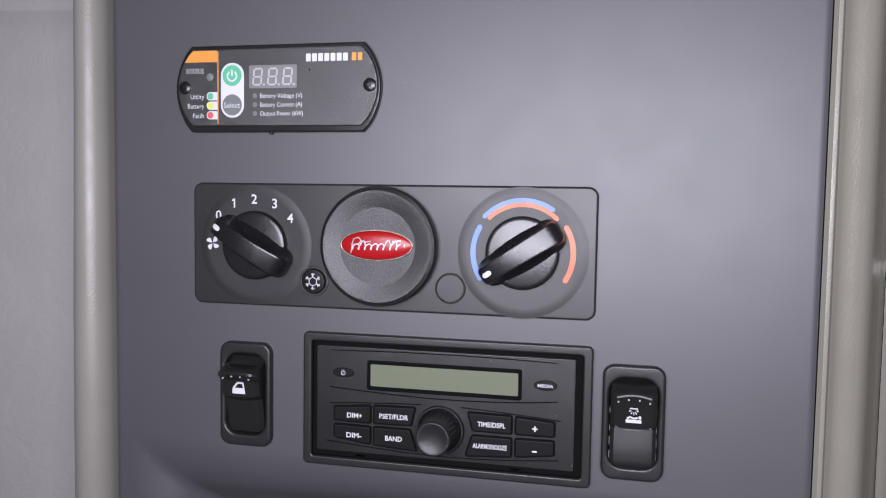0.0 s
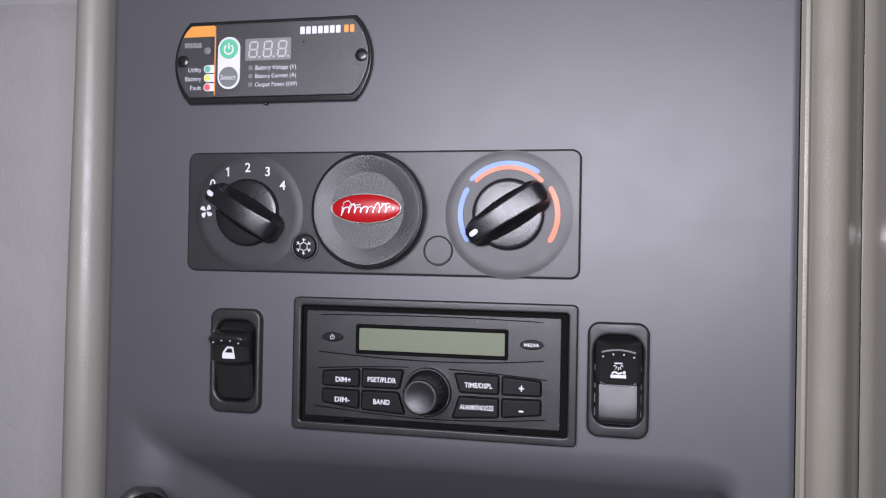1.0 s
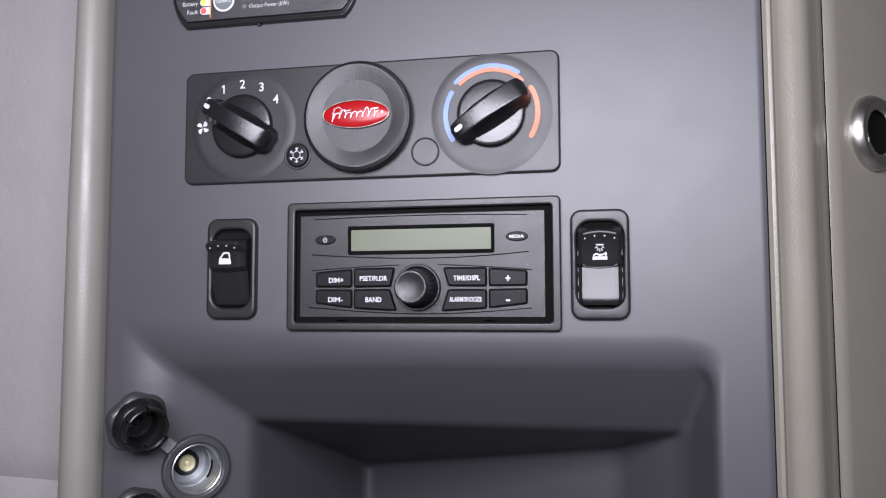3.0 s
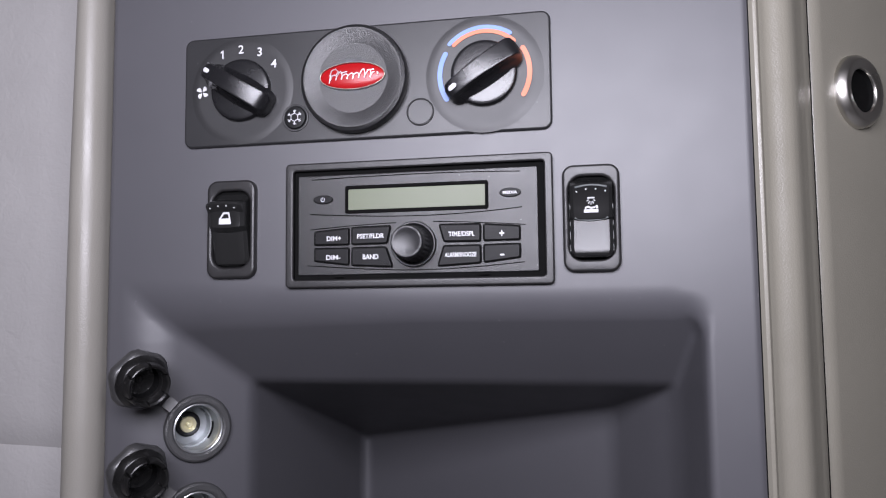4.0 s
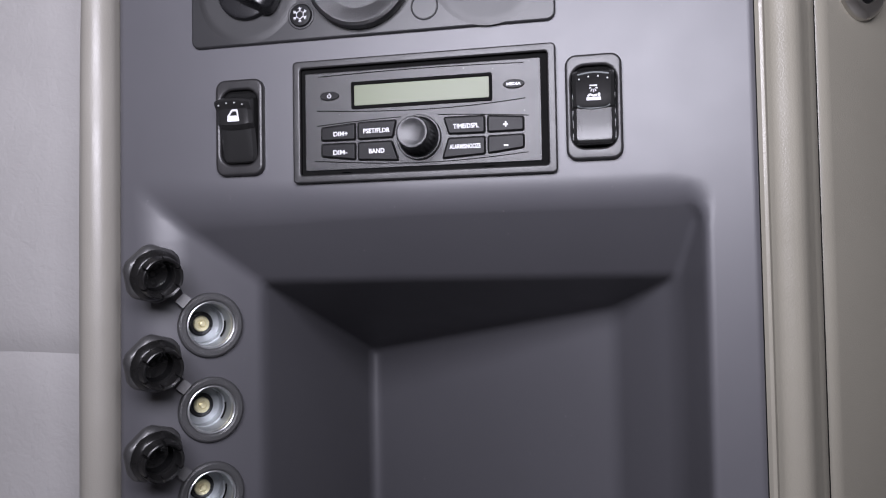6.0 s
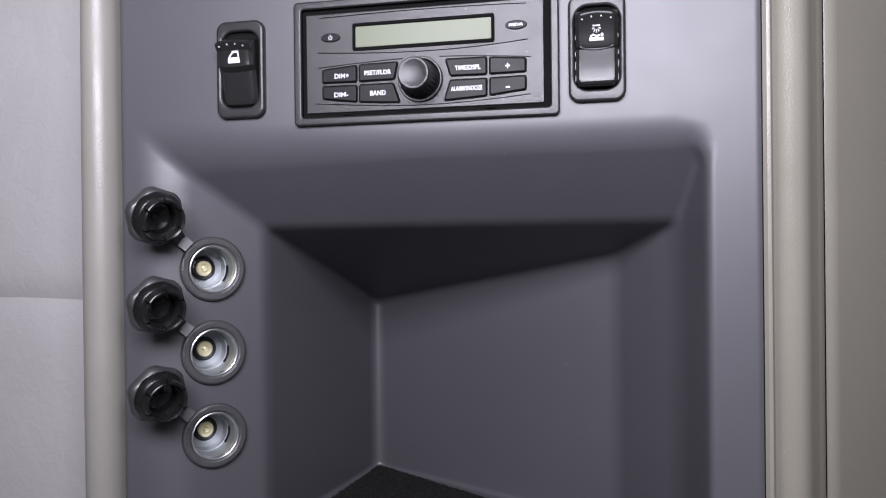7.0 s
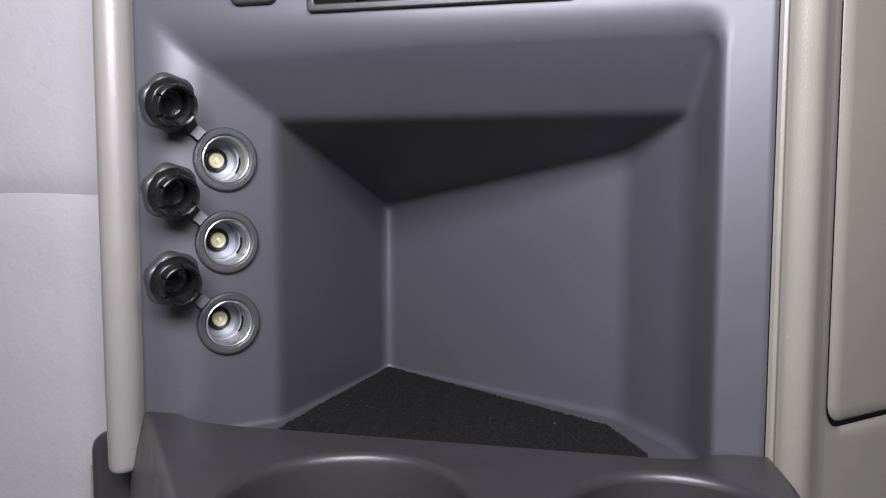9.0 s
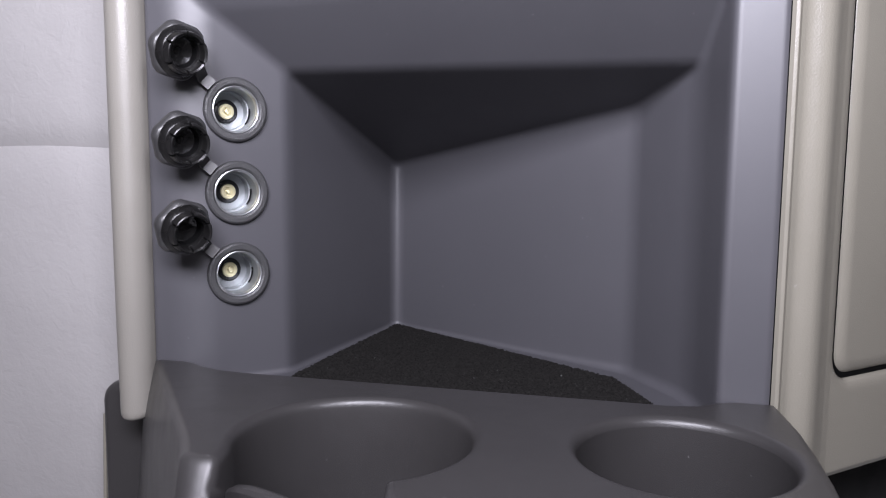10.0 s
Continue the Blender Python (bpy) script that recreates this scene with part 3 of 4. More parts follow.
# ---- console with two cup wells ----
def console():
    base = thing("cup_holder_console", "dark grey plastic console with two cup wells below the panel", "console")
    zt = 0.6945
    c1, r1, c2, r2 = (-0.0120, -0.0835), 0.0460, (0.1125, -0.0712), 0.0394
    # plan of the top, counter-clockwise from the rear corner; the first well opens to the front
    plan = [(0.1575, 0.0015), (0.138, 0.0015), (0.130, -0.002), (0.122, -0.0085), (0.112, -0.0110), (-0.095, -0.0110), (-0.112, -0.0095), (-0.124, -0.0055), (-0.133, 0.0), (-0.140, 0.0015), (-0.1590, 0.0015)]
    for i in range(1, 12):
        t = i / 12
        plan.append((-0.1590 + 0.0870 * t, 0.0015 - 0.1125 * t))
    plan += [(-0.0708, -0.1140), (-0.0690, -0.1182), (-0.0665, -0.1210), (-0.0618, -0.1219), (-0.0556, -0.1216), (-0.0530, -0.1198), (-0.0522, -0.1165), (-0.0534, -0.1090)]
    for i in range(41):
        a = radians(200 - (200 + 58) * i / 40)
        r = r1 + 0.0018 * max(0.0, math.cos(a - radians(205)))
        plan.append((c1[0] + r * math.cos(a), c1[1] + r * math.sin(a)))
    plan += [(0.0150, -0.1330), (0.0185, -0.1420), (0.0260, -0.1480)]
    for i in range(8):
        plan.append((0.040 + 0.075 * i / 7, -0.1500))
    for i in range(9):
        a = radians(-90 + 80 * i / 8)
        plan.append((0.118 + 0.0425 * math.cos(a), -0.1075 + 0.0425 * math.sin(a)))
    plan += [(0.1615, -0.085), (0.1618, -0.060), (0.1612, -0.035), (0.1597, -0.018)]
    bm = bmesh.new()
    f = 0.0042

    def ring_at(d, z):
        lean = 0.50 * max(0.0, zt - 0.002 - z)
        flare = min(0.0056, 0.21 * max(0.0, zt - 0.007 - z))
        out = []
        for x, y in inset(plan, d):
            post = lean if x < -0.0512 and y < -0.112 else 0.0
            out.append(bm.verts.new((x - flare * min(1.0, max(0.0, (-0.075 - x) / 0.07)) + 0.45 * post * min(1.0, max(0.0, (-0.055 - x) / 0.010)), y - post, z)))
        return out

    rows = [ring_at(f * (1 - math.sin(radians(90 * i / 4))), zt - f * (1 - math.cos(radians(90 * i / 4)))) for i in range(5)]
    rows += [ring_at(-0.0003, zt - 0.0065), ring_at(-0.0006, zt - 0.0100), ring_at(-0.0010, zt - 0.0150), ring_at(-0.0016, zt - 0.0220), ring_at(-0.002, zt - 0.0340)]
    rows.append(ring_at(-0.006, zt - 0.085))
    n = len(plan)
    for a, b in zip(rows, rows[1:]):
        for i in range(n):
            bm.faces.new((a[i], a[(i + 1) % n], b[(i + 1) % n], b[i]))
    hole = [bm.verts.new((c2[0] + (r2 + f) * math.cos(2 * math.pi * i / 64), c2[1] + (r2 + f) * math.sin(2 * math.pi * i / 64), zt)) for i in range(64)]
    edges = [bm.edges.get((rows[0][i], rows[0][(i + 1) % n])) for i in range(n)]
    edges += [bm.edges.new((hole[i], hole[(i + 1) % 64])) for i in range(64)]
    bmesh.ops.triangle_fill(bm, use_beauty=True, use_dissolve=False, edges=edges)
    prev = hole
    for i in range(1, 5):
        a = radians(90 * i / 4)
        r = r2 + f * (1 - math.sin(a))
        z = zt - f * (1 - math.cos(a))
        cur = [bm.verts.new((c2[0] + r * math.cos(2 * math.pi * k / 64), c2[1] + r * math.sin(2 * math.pi * k / 64), z)) for k in range(64)]
        for k in range(64):
            bm.faces.new((prev[k], prev[(k + 1) % 64], cur[(k + 1) % 64], cur[k]))
        prev = cur
    body = part("body", bm, M_CONSOLE, base, sharp=50)
    # well linings
    bm = bmesh.new()
    loft(bm, [[(c2[0] + r * math.cos(2 * math.pi * k / 64), c2[1] + r * math.sin(2 * math.pi * k / 64), z) for k in range(64)] for r, z in ((r2, zt - f), (r2 - 0.0005, zt - 0.03), (r2 - 0.003, zt - 0.072), (r2 - 0.008, zt - 0.078), (0.006, zt - 0.078))])
    part("cup_well", bm, M_CONSOLE, body)
    bm = bmesh.new()
    loft(bm, [[(c1[0] + r * math.cos(2 * math.pi * k / 64), c1[1] + r * math.sin(2 * math.pi * k / 64), z) for k in range(64)] for r, z in ((r1 - 0.0005, zt - 0.070), (r1 - 0.004, zt - 0.075), (r1 - 0.010, zt - 0.078), (0.006, zt - 0.078))])
    part("cup_well", bm, M_CONSOLE, body)
    # low rolled front lip of the open well
    bm = bmesh.new()
    rows = []
    for i in range(25):
        t = i / 24
        a = radians(214 + 96 * t)
        top = zt - 0.0060 - 0.020 * abs(2 * t - 0.75) ** 2.2
        c, s = math.cos(a), math.sin(a)
        ring = []
        for dr, dz in ((0.0, -0.03), (0.0, -0.002), (0.001, -0.0005), (0.0025, 0.0), (0.0045, -0.0005), (0.0055, -0.002), (0.006, -0.06)):
            ring.append((c1[0] + (r1 + dr) * c, c1[1] + (r1 + dr) * s, top + dz))
        rows.append(ring)
    loft(bm, rows, cap_end=False, closed=False)
    part("front_lip", bm, M_CONSOLE, body)
    # side wing below the bead
    bm = bmesh.new()
    out = rrect(0.064, 0.24, 0.012, -0.1745, 0.6735 - 0.12, 6)
    plate(out, 0.040, 0.0165, 0.006, 4, bm)
    part("side_wing", bm, M_CONSOLE, base)
    bm = bmesh.new()
    tube(bm, [(-0.2078 - 0.0012 * i, 0.0230, 0.652 - 0.028 * i) for i in range(8)], 0.0013, 8)
    part("wing_piping", bm, M_BEIGE, base, "thin beige edge piping")
    part("skirt", prism([(-0.150, 0.010), (-0.066, -0.110), (0.020, -0.135), (0.120, -0.140), (0.155, -0.09), (0.153, 0.010)], 0.36, zt - 0.080), M_CONSOLE, base)
    return base


console()


# ---- climate control plate ----
def climate_panel():
    cx, cz = -0.0235, 0.9969
    base = thing("climate_control", "matt black climate control plate with two knobs and round cover", "climate control", (cx, 0, cz))
    yf = -0.0022
    pl = part("plate", plate(rrect(0.1832, 0.0556, 0.0042, seg=6), 0, yf, 0.0011), M_PLATE, base)
    lx, rx, kz = -0.0841 - cx, 0.0372 - cx, 0.9966 - cz
    for x, r in ((lx, 0.0252), (rx, 0.0260)):
        part("dial_ring", lathe([(r + 0.0018, yf), (r + 0.0011, yf - 0.00007), (r + 0.0003, yf - 0.00017), (r - 0.0006, yf - 0.00025), (r - 0.0016, yf - 0.00029), (r - 0.0026, yf - 0.00029), (0.0150, yf - 0.00006), (0.002, yf - 0.00006)], 72, cx=x, cz=kz), M_RING, pl)
    yr = yf - 0.00008

    def knob(name, x, angle, label):
        k = new(name)
        k.parent = base
        k["label"] = label
        k.location = (x, 0, kz)
        h = 0.0155
        part("knob_disc", lathe([(h, yr), (h, yr - 0.0018), (h - 0.0006, yr - 0.0028), (h - 0.0020, yr - 0.0034), (0.004, yr - 0.0036)]), M_BLACK, k)
        # grip: wedge section, narrow at the crest, longer on the pointer side
        c, s = math.cos(radians(angle)), math.sin(radians(angle))

        def crest_at(u):
            t = (u + 0.0192) / 0.0388
            tip = max(0.0, min(t / 0.10, (1 - t) / 0.09, 1.0))
            e = math.sqrt(max(0.0, 1 - (1 - tip) ** 2))
            return t, e, yr - 0.0030 - (0.0068 + 0.0036 * max(0.0, math.sin(math.pi * t)) ** 0.8) * (0.45 + 0.55 * e)

        bm = bmesh.new()
        rows = []
        n = 30
        for i in range(n + 1):
            u = -0.0192 + 0.0388 * i / n
            t, e, crest = crest_at(u)
            w1 = (0.0048 - 0.0010 * t) * (0.64 + 0.36 * e)
            w0 = w1 + 0.0002 + 0.0040 * max(0.0, math.sin(math.pi * t)) ** 0.6
            bot = yr - 0.0012
            ring = [(u, bot, -w0), (u, bot - 0.0014, -w0), (u, 0.72 * bot + 0.28 * crest, -0.5 * (w0 + w1)), (u, 0.4 * bot + 0.6 * crest, -w1 - 0.0003), (u, crest + 0.0012, -w1), (u, crest + 0.0003, -w1 + 0.0004), (u, crest, -w1 + 0.0011),
                    (u, crest, w1 - 0.0011), (u, crest + 0.0003, w1 - 0.0004), (u, crest + 0.0012, w1), (u, 0.4 * bot + 0.6 * crest, w1 + 0.0003), (u, 0.72 * bot + 0.28 * crest, 0.5 * (w0 + w1)), (u, bot - 0.0014, w0), (u, bot, w0)]
            rows.append([(a * c - b * s, y, a * s + b * c) for a, y, b in ring])
        loft(bm, rows, True, True)
        grip = part("grip", bm, M_BLACK, k, sharp=40)
        bm = bmesh.new()
        rows = []
        for i in range(9):
            u = 0.0136 + 0.0042 * i / 8
            hw = 0.0011 * math.sqrt(max(0.1, 1 - abs(i - 4) ** 4 / 300))
            y = crest_at(u)[2]
            rows.append([(u * c - b * s, y + d, u * s + b * c) for b, d in ((-hw, 0.0006), (-hw, -0.00025), (hw, -0.00025), (hw, 0.0006))])
        loft(bm, rows, True, True)
        part("pointer_mark", bm, M_WHITE, grip)
        return k

    knob("fan_knob", lx, 149, "black fan speed knob with white pointer")
    knob("temperature_knob", rx, 213, "black temperature knob with white pointer")
    for ch, x, z in (("0", -0.1021, 1.0100), ("1", -0.0944, 1.0155), ("2", -0.0845, 1.0176), ("3", -0.0746, 1.0157), ("4", -0.0671, 1.0093)):
        if ch == "1":
            part("numeral", strip([(x - cx - 0.0010, z - cz + 0.0010), (x - cx - 0.0001, z - cz + 0.0018), (x - cx + 0.0001, z - cz + 0.0021), (x - cx + 0.0001, z - cz - 0.0021)], 0.00062, yr, yr - 0.00055), M_WHITE, base)
        else:
            lettering(ch, base, x - cx, z - cz, yr - 0.00045, 0.0044, bold=0.012)
    # fan sign
    bm = bmesh.new()
    fx, fz = -0.1052 - cx, 0.9970 - cz
    for i in range(4):
        a = radians(35 + 90 * i)
        pts = []
        for j in range(14):
            b = 2 * math.pi * j / 14
            u = 0.0017 + 0.0014 * math.cos(b)
            v = 0.0004 + 0.0012 * math.sin(b) * (u / 0.0022) + 0.25 * (u - 0.001)
            pts.append((fx + u * math.cos(a) - v * math.sin(a), fz + u * math.sin(a) + v * math.cos(a)))
        plate(pts, yr, yr - 0.00050, 0.00005, 1, bm)
    part("fan_sign", bm, M_WHITE, base)
    # temperature bands
    tx, tz = rx, kz
    for mat, r, a0, a1, wd, y in ((M_BLUE, 0.0210, 150, 212, 0.0023, 0), (M_RED, 0.0212, 31, -31, 0.0023, 0), (M_RED, 0.0203, 134, 46, 0.0019, 0), (M_BLUE, 0.0222, 137, 56, 0.0019, -0.00003)):
        bm = stroke(arc(tx, tz, r, a0, a1, 28), wd, yr, yr - 0.00050 + y)
        part("temperature_band", bm, mat, base)
    # round cover with the oval badge
    vx, vz, R = -0.0252 - cx, 0.9978 - cz, 0.0262
    cover = part("round_cover", lathe([(R - 0.0006, yf), (R, yf - 0.0010), (R, yf - 0.0042), (R - 0.0006, yf - 0.0054), (R - 0.0020, yf - 0.0062), (R - 0.0034, yf - 0.0061), (0.0186, yf - 0.0050), (0.0172, yf - 0.0047), (0.0166, yf - 0.0045), (0.002, yf - 0.0045)], 72, cx=vx, cz=vz), M_COVER, base, "grained black round blanking cover")
    yc = yf - 0.0045
    bz = vz + 0.0006
    rim = part("badge_rim", ring_plate(ellipse(0.0162, 0.0067, vx, bz, 64), ellipse(0.0157, 0.0062, vx, bz, 64), yc, yc - 0.0016, 0.0003, yc - 0.0010, 2), M_RIM, cover, "thin metal rim")
    bm = bmesh.new()
    loft(bm, [at_y(ellipse(0.0157 * k, 0.0062 * k, vx, bz, 64), yc - 0.0008 - d) for k, d in ((1, 0), (0.96, 0.0004), (0.85, 0.0008), (0.6, 0.0012), (0.3, 0.0014), (0.05, 0.00145))])
    part("badge", bm, M_BADGE, cover, "glossy red oval badge")
    # plain flowing stroke in place of the maker's script
    bm = bmesh.new()
    pts = []
    for i in range(91):
        t = i / 90
        x = -0.0115 + 0.0225 * t
        tall = sum(math.exp(-((t - c) / 0.035) ** 2) for c in (0.27, 0.56, 0.76, 0.90))
        up = math.cos(t * 50.3)
        pts.append((vx + x + 0.0007 * math.sin(t * 50.3) + 0.0004 * up, yc - 0.00265 + 0.0009 * (x / 0.0157) ** 2, bz - 0.0008 + 0.0004 * t + 0.0013 * up + 0.0019 * tall * max(0.0, up)))
    tube(bm, pts, 0.00025, 6)
    tube(bm, [(vx - 0.0112, yc - 0.0019, bz - 0.0034), (vx - 0.0106, yc - 0.0021, bz - 0.0005), (vx - 0.0100, yc - 0.0021, bz + 0.0026), (vx - 0.0078, yc - 0.0023, bz + 0.0034), (vx - 0.0064, yc - 0.0024, bz + 0.0020), (vx - 0.0076, yc - 0.0024, bz + 0.0004), (vx - 0.0098, yc - 0.0023, bz + 0.0002)], 0.00027, 6)
    tube(bm, [(vx - 0.0052, yc - 0.0025, bz + 0.0012), (vx - 0.0020, yc - 0.0027, bz + 0.0017)], 0.00030, 6)
    tube(bm, [(vx + 0.0076, yc - 0.0023, bz + 0.0018), (vx + 0.0110, yc - 0.0018, bz + 0.0022)], 0.00030, 6)
    tube(bm, [(vx + 0.0128, yc - 0.0017, bz - 0.0003), (vx + 0.0128, yc - 0.0017, bz + 0.0007)], 0.00050, 6)
    part("script_stroke", bm, M_SILVER, cover, "plain silver flourish")
    # air conditioning push button
    sx, sz = -0.0558 - cx, 0.9812 - cz
    part("button_collar", ring_plate(ellipse(0.0068, 0.0068, sx, sz, 40), ellipse(0.0057, 0.0057, sx, sz, 40), yf, yf - 0.0006, 0.0003, yf - 0.0001), M_PLATE, base)
    btn = part("push_button", lathe([(0.0056, yf), (0.0056, yf - 0.0008), (0.0052, yf - 0.0013), (0.003, yf - 0.0016), (0.0005, yf - 0.0016)], 40, cx=sx, cz=sz), M_BUTTON, base)
    bm = bmesh.new()
    y0, y1 = yf - 0.0012, yf - 0.0017
    for i in range(6):
        a = radians(90 + 60 * i)
        c, s = math.cos(a), math.sin(a)
        strip([(sx + 0.0020 * c, sz + 0.0020 * s), (sx + 0.0038 * c, sz + 0.0037 * s)], 0.00032, y0, y1, bm)
        for d in (-1, 1):
            b = a + d * radians(45)
            strip([(sx + 0.0026 * c, sz + 0.0026 * s), (sx + 0.0026 * c + 0.0011 * math.cos(b), sz + 0.0026 * s + 0.0011 * math.sin(b))], 0.00028, y0, y1 - 0.00001, bm)
        e = radians(150 + 60 * i)
        strip([(sx + 0.0020 * c, sz + 0.0020 * s), (sx + 0.0020 * math.cos(e), sz + 0.0020 * math.sin(e))], 0.00028, y0, y1 - 0.00002, bm)
    part("snowflake_sign", bm, M_WHITE, btn)
    # blank
    qx, qz = 0.0065 - cx, 0.9804 - cz
    part("blank_collar", ring_plate(ellipse(0.0067, 0.0067, qx, qz, 40), ellipse(0.0060, 0.0060, qx, qz, 40), yf, yf - 0.0004, 0.0002, yf - 0.0001), M_BUTTON, base)
    part("blank_plug", plate(ellipse(0.0058, 0.0058, qx, qz, 40), yf, yf - 0.0003, 0.0002, 2), M_PLATE, base)
    return base


climate_panel()


# ---- inverter remote ----
def inverter():
    cx, cz = -0.0740, 1.0671
    base = thing("inverter_remote", "black inverter remote with orange stripe, green power key and unlit display", "remote display", (cx, 0, cz))

    def barrel(x0, x1, z0, z1, bulge, n=14):
        """Straight top and bottom, bowed ends."""
        zm, h = (z0 + z1) / 2, (z1 - z0) / 2
        pts = []
        for i in range(n + 1):
            a = -1 + 2 * i / n
            k = 1 - abs(a) ** 10 * 0.10
            pts.append((x1 - bulge + bulge * (1 - a * a) - 0.0008 * abs(a) ** 12, zm + h * a))
        for i in range(n + 1):
            a = 1 - 2 * i / n
            pts.append((x0 + bulge - bulge * (1 - a * a) + 0.0008 * abs(a) ** 12, zm + h * a))
        return pts

    X0, X1, Z0, Z1 = -0.1232 - cx, -0.0254 - cx, 1.0475 - cz, 1.0862 - cz
    part("backplate", plate(barrel(X0, X1, Z0, Z1, 0.0070), 0, -0.0030, 0.0008), M_ROCKER, base)
    x0, x1, z0, z1 = -0.1212 - cx, -0.0265 - cx, 1.0501 - cz, 1.0843 - cz
    yb, yf = -0.0030, -0.0046
    face_pts = barrel(x0, x1, z0, z1, 0.0066)
    face = part("face", plate(face_pts, yb, yf, 0.0005, 2), M_INVERTER, base)
    # orange corner: follows the bowed end
    zo, xo = 1.0786 - cz, -0.1017 - cx
    left = [(x, z) for x, z in inset(face_pts, 0.0006) if x < xo and z > zo + 0.0003]
    left.sort(key=lambda p: -p[1])
    pts = [(xo, zo), (xo, z1 - 0.0006)] + left + [(left[-1][0] - 0.0003, zo)]
    part("orange_corner", plate(pts, yf, yf - 0.0001, 0.00002, 1), M_ORANGE, face)
    part("orange_line", plate(rrect(0.0005, z1 - z0 - 0.002, 0.0001, -0.1013 - cx, (z0 + z1) / 2, 2), yf, yf - 0.00012, 0.00002, 1), M_ORANGE, face)
    lettering("STATUS", face, -0.1126 - cx, 1.0747 - cz, yf, 0.0023, 0.0085)
    part("status_lamp", lathe([(0.0017, yf), (0.0016, yf - 0.0002), (0.0008, yf - 0.0005), (0.0002, yf - 0.0005)], 24, cx=-0.1053 - cx, cz=1.0720 - cz), M_GREY, face)
    for word, w, z, mat in (("Utility", 0.0068, 1.0634, M_MINT), ("Battery", 0.0082, 1.0592, M_YELLOW), ("Fault", 0.0056, 1.0549, M_CRIMSON)):
        lettering(word, face, -0.1081 - cx, z - cz - 0.0001, yf, 0.0022, w, align="RIGHT")
        ends = [(-0.10515 - cx + 0.00175 * math.cos(radians(90 + 15 * i)), z - cz + 0.00185 * math.sin(radians(90 + 15 * i))) for i in range(13)]
        pill = part("lamp_field", plate(ends + [(-0.1016 - cx, z - cz - 0.00185), (-0.1016 - cx, z - cz + 0.00185)], yf, yf - 0.00012, 0.00003, 1), M_WHITE, face)
        part("lamp_dot", plate(ellipse(0.0015, 0.0015, -0.1050 - cx, z - cz, 24), yf - 0.00012, yf - 0.00022, 0.00003, 1), mat, pill)
    key = part("key_field", plate(rrect(0.0112, 0.0243, 0.0055, -0.0942 - cx, 1.0659 - cz, 10), yf, yf - 0.0003, 0.0002, 2), M_WHITE, face)
    pw = part("power_key", plate(ellipse(0.0046, 0.0046, -0.0942 - cx, 1.0724 - cz, 40), yf - 0.0003, yf - 0.0005, 0.0001, 2), M_GREEN, key, "green power key")
    bm = strip(arc(-0.0942 - cx, 1.0722 - cz, 0.0022, 125, 415, 24), 0.00075, yf - 0.0005, yf - 0.0006)
    strip([(-0.0942 - cx, 1.0722 - cz), (-0.0942 - cx, 1.0750 - cz)], 0.00075, yf - 0.0005, yf - 0.00061, bm)
    part("power_sign", bm, M_WHITE, pw)
    sel = part("select_key", plate(ellipse(0.0047, 0.0047, -0.0942 - cx, 1.0594 - cz, 40), yf - 0.0003, yf - 0.0005, 0.0001, 2), M_GREY, key, "dark grey select key")
    lettering("Select", sel, -0.0942 - cx, 1.0593 - cz, yf - 0.0005, 0.0024, 0.0078)
    win = part("display", plate(rrect(0.0226, 0.0101, 0.0005, -0.0748 - cx, 1.0717 - cz, 3), yf, yf - 0.0001, 0.00003, 1), M_SEGMENT, face, "unlit three digit display")
    for k in range(3):
        dx, dz = -0.0820 + 0.0071 * k - cx, 1.0717 - cz
        bm = bmesh.new()
        sh = 0.10
        for a, b in (((-1, 2), (1, 2)), ((-1, 0), (1, 0)), ((-1, -2), (1, -2)), ((-1, 0), (-1, 2)), ((1, 0), (1, 2)), ((-1, -2), (-1, 0)), ((1, -2), (1, 0))):
            p, q = Vector((a[0] * 0.0019, a[1] * 0.00175)), Vector((b[0] * 0.0019, b[1] * 0.00175))
            d = (q - p) * 0.09
            p, q = p + d, q - d
            strip([(dx + p.x + p.y * sh, dz + p.y), (dx + q.x + q.y * sh, dz + q.y)], 0.00075, yf - 0.0001, yf - 0.0002, bm)
        plate(ellipse(0.0005, 0.0005, dx + 0.0030, dz - 0.0035, 10), yf - 0.0001, yf - 0.0002, 0.00003, 1, bm)
        part("digit", bm, M_DIGIT, win)
    for word, w, z in (("Battery Voltage (V)", 0.0199, 1.0634), ("Battery Current (A)", 0.0199, 1.0595), ("Output Power (kW)", 0.0204, 1.0556)):
        lettering(word, face, -0.0808 - cx, z - cz, yf, 0.0021, w, align="LEFT")
        part("indicator_lamp", lathe([(0.0011, yf), (0.0010, yf - 0.0002), (0.0004, yf - 0.0003), (0.0001, yf - 0.0003)], 18, cx=-0.0834 - cx, cz=z - cz - 0.0001), M_GREY, face)
    part("pin_hole", plate(ellipse(0.0004, 0.0005, -0.0575 - cx, 1.0744 - cz, 12), yf, yf - 0.00006, 0.00002, 1), M_SHADOW, face)
    part("drip_nub", plate(ellipse(0.0009, 0.0007, -0.0770 - cx, 1.0472 - cz, 12), 0, -0.0024, 0.0004, 2), M_ROCKER, base)
    # maker's mark as plain bars
    for k in range(7):
        part("mark_bar", plate(rrect(0.0022, 0.0034, 0.0003, -0.0581 + 0.00285 * k - cx, 1.0796 - cz, 2), yf, yf - 0.0001, 0.00003, 1), M_WHITE, face)
    for k in range(2):
        part("mark_bar", plate(rrect(0.0020, 0.0034, 0.0003, -0.0371 + 0.0027 * k - cx, 1.0796 - cz, 2), yf, yf - 0.0001, 0.00003, 1), M_ORANGE, face)
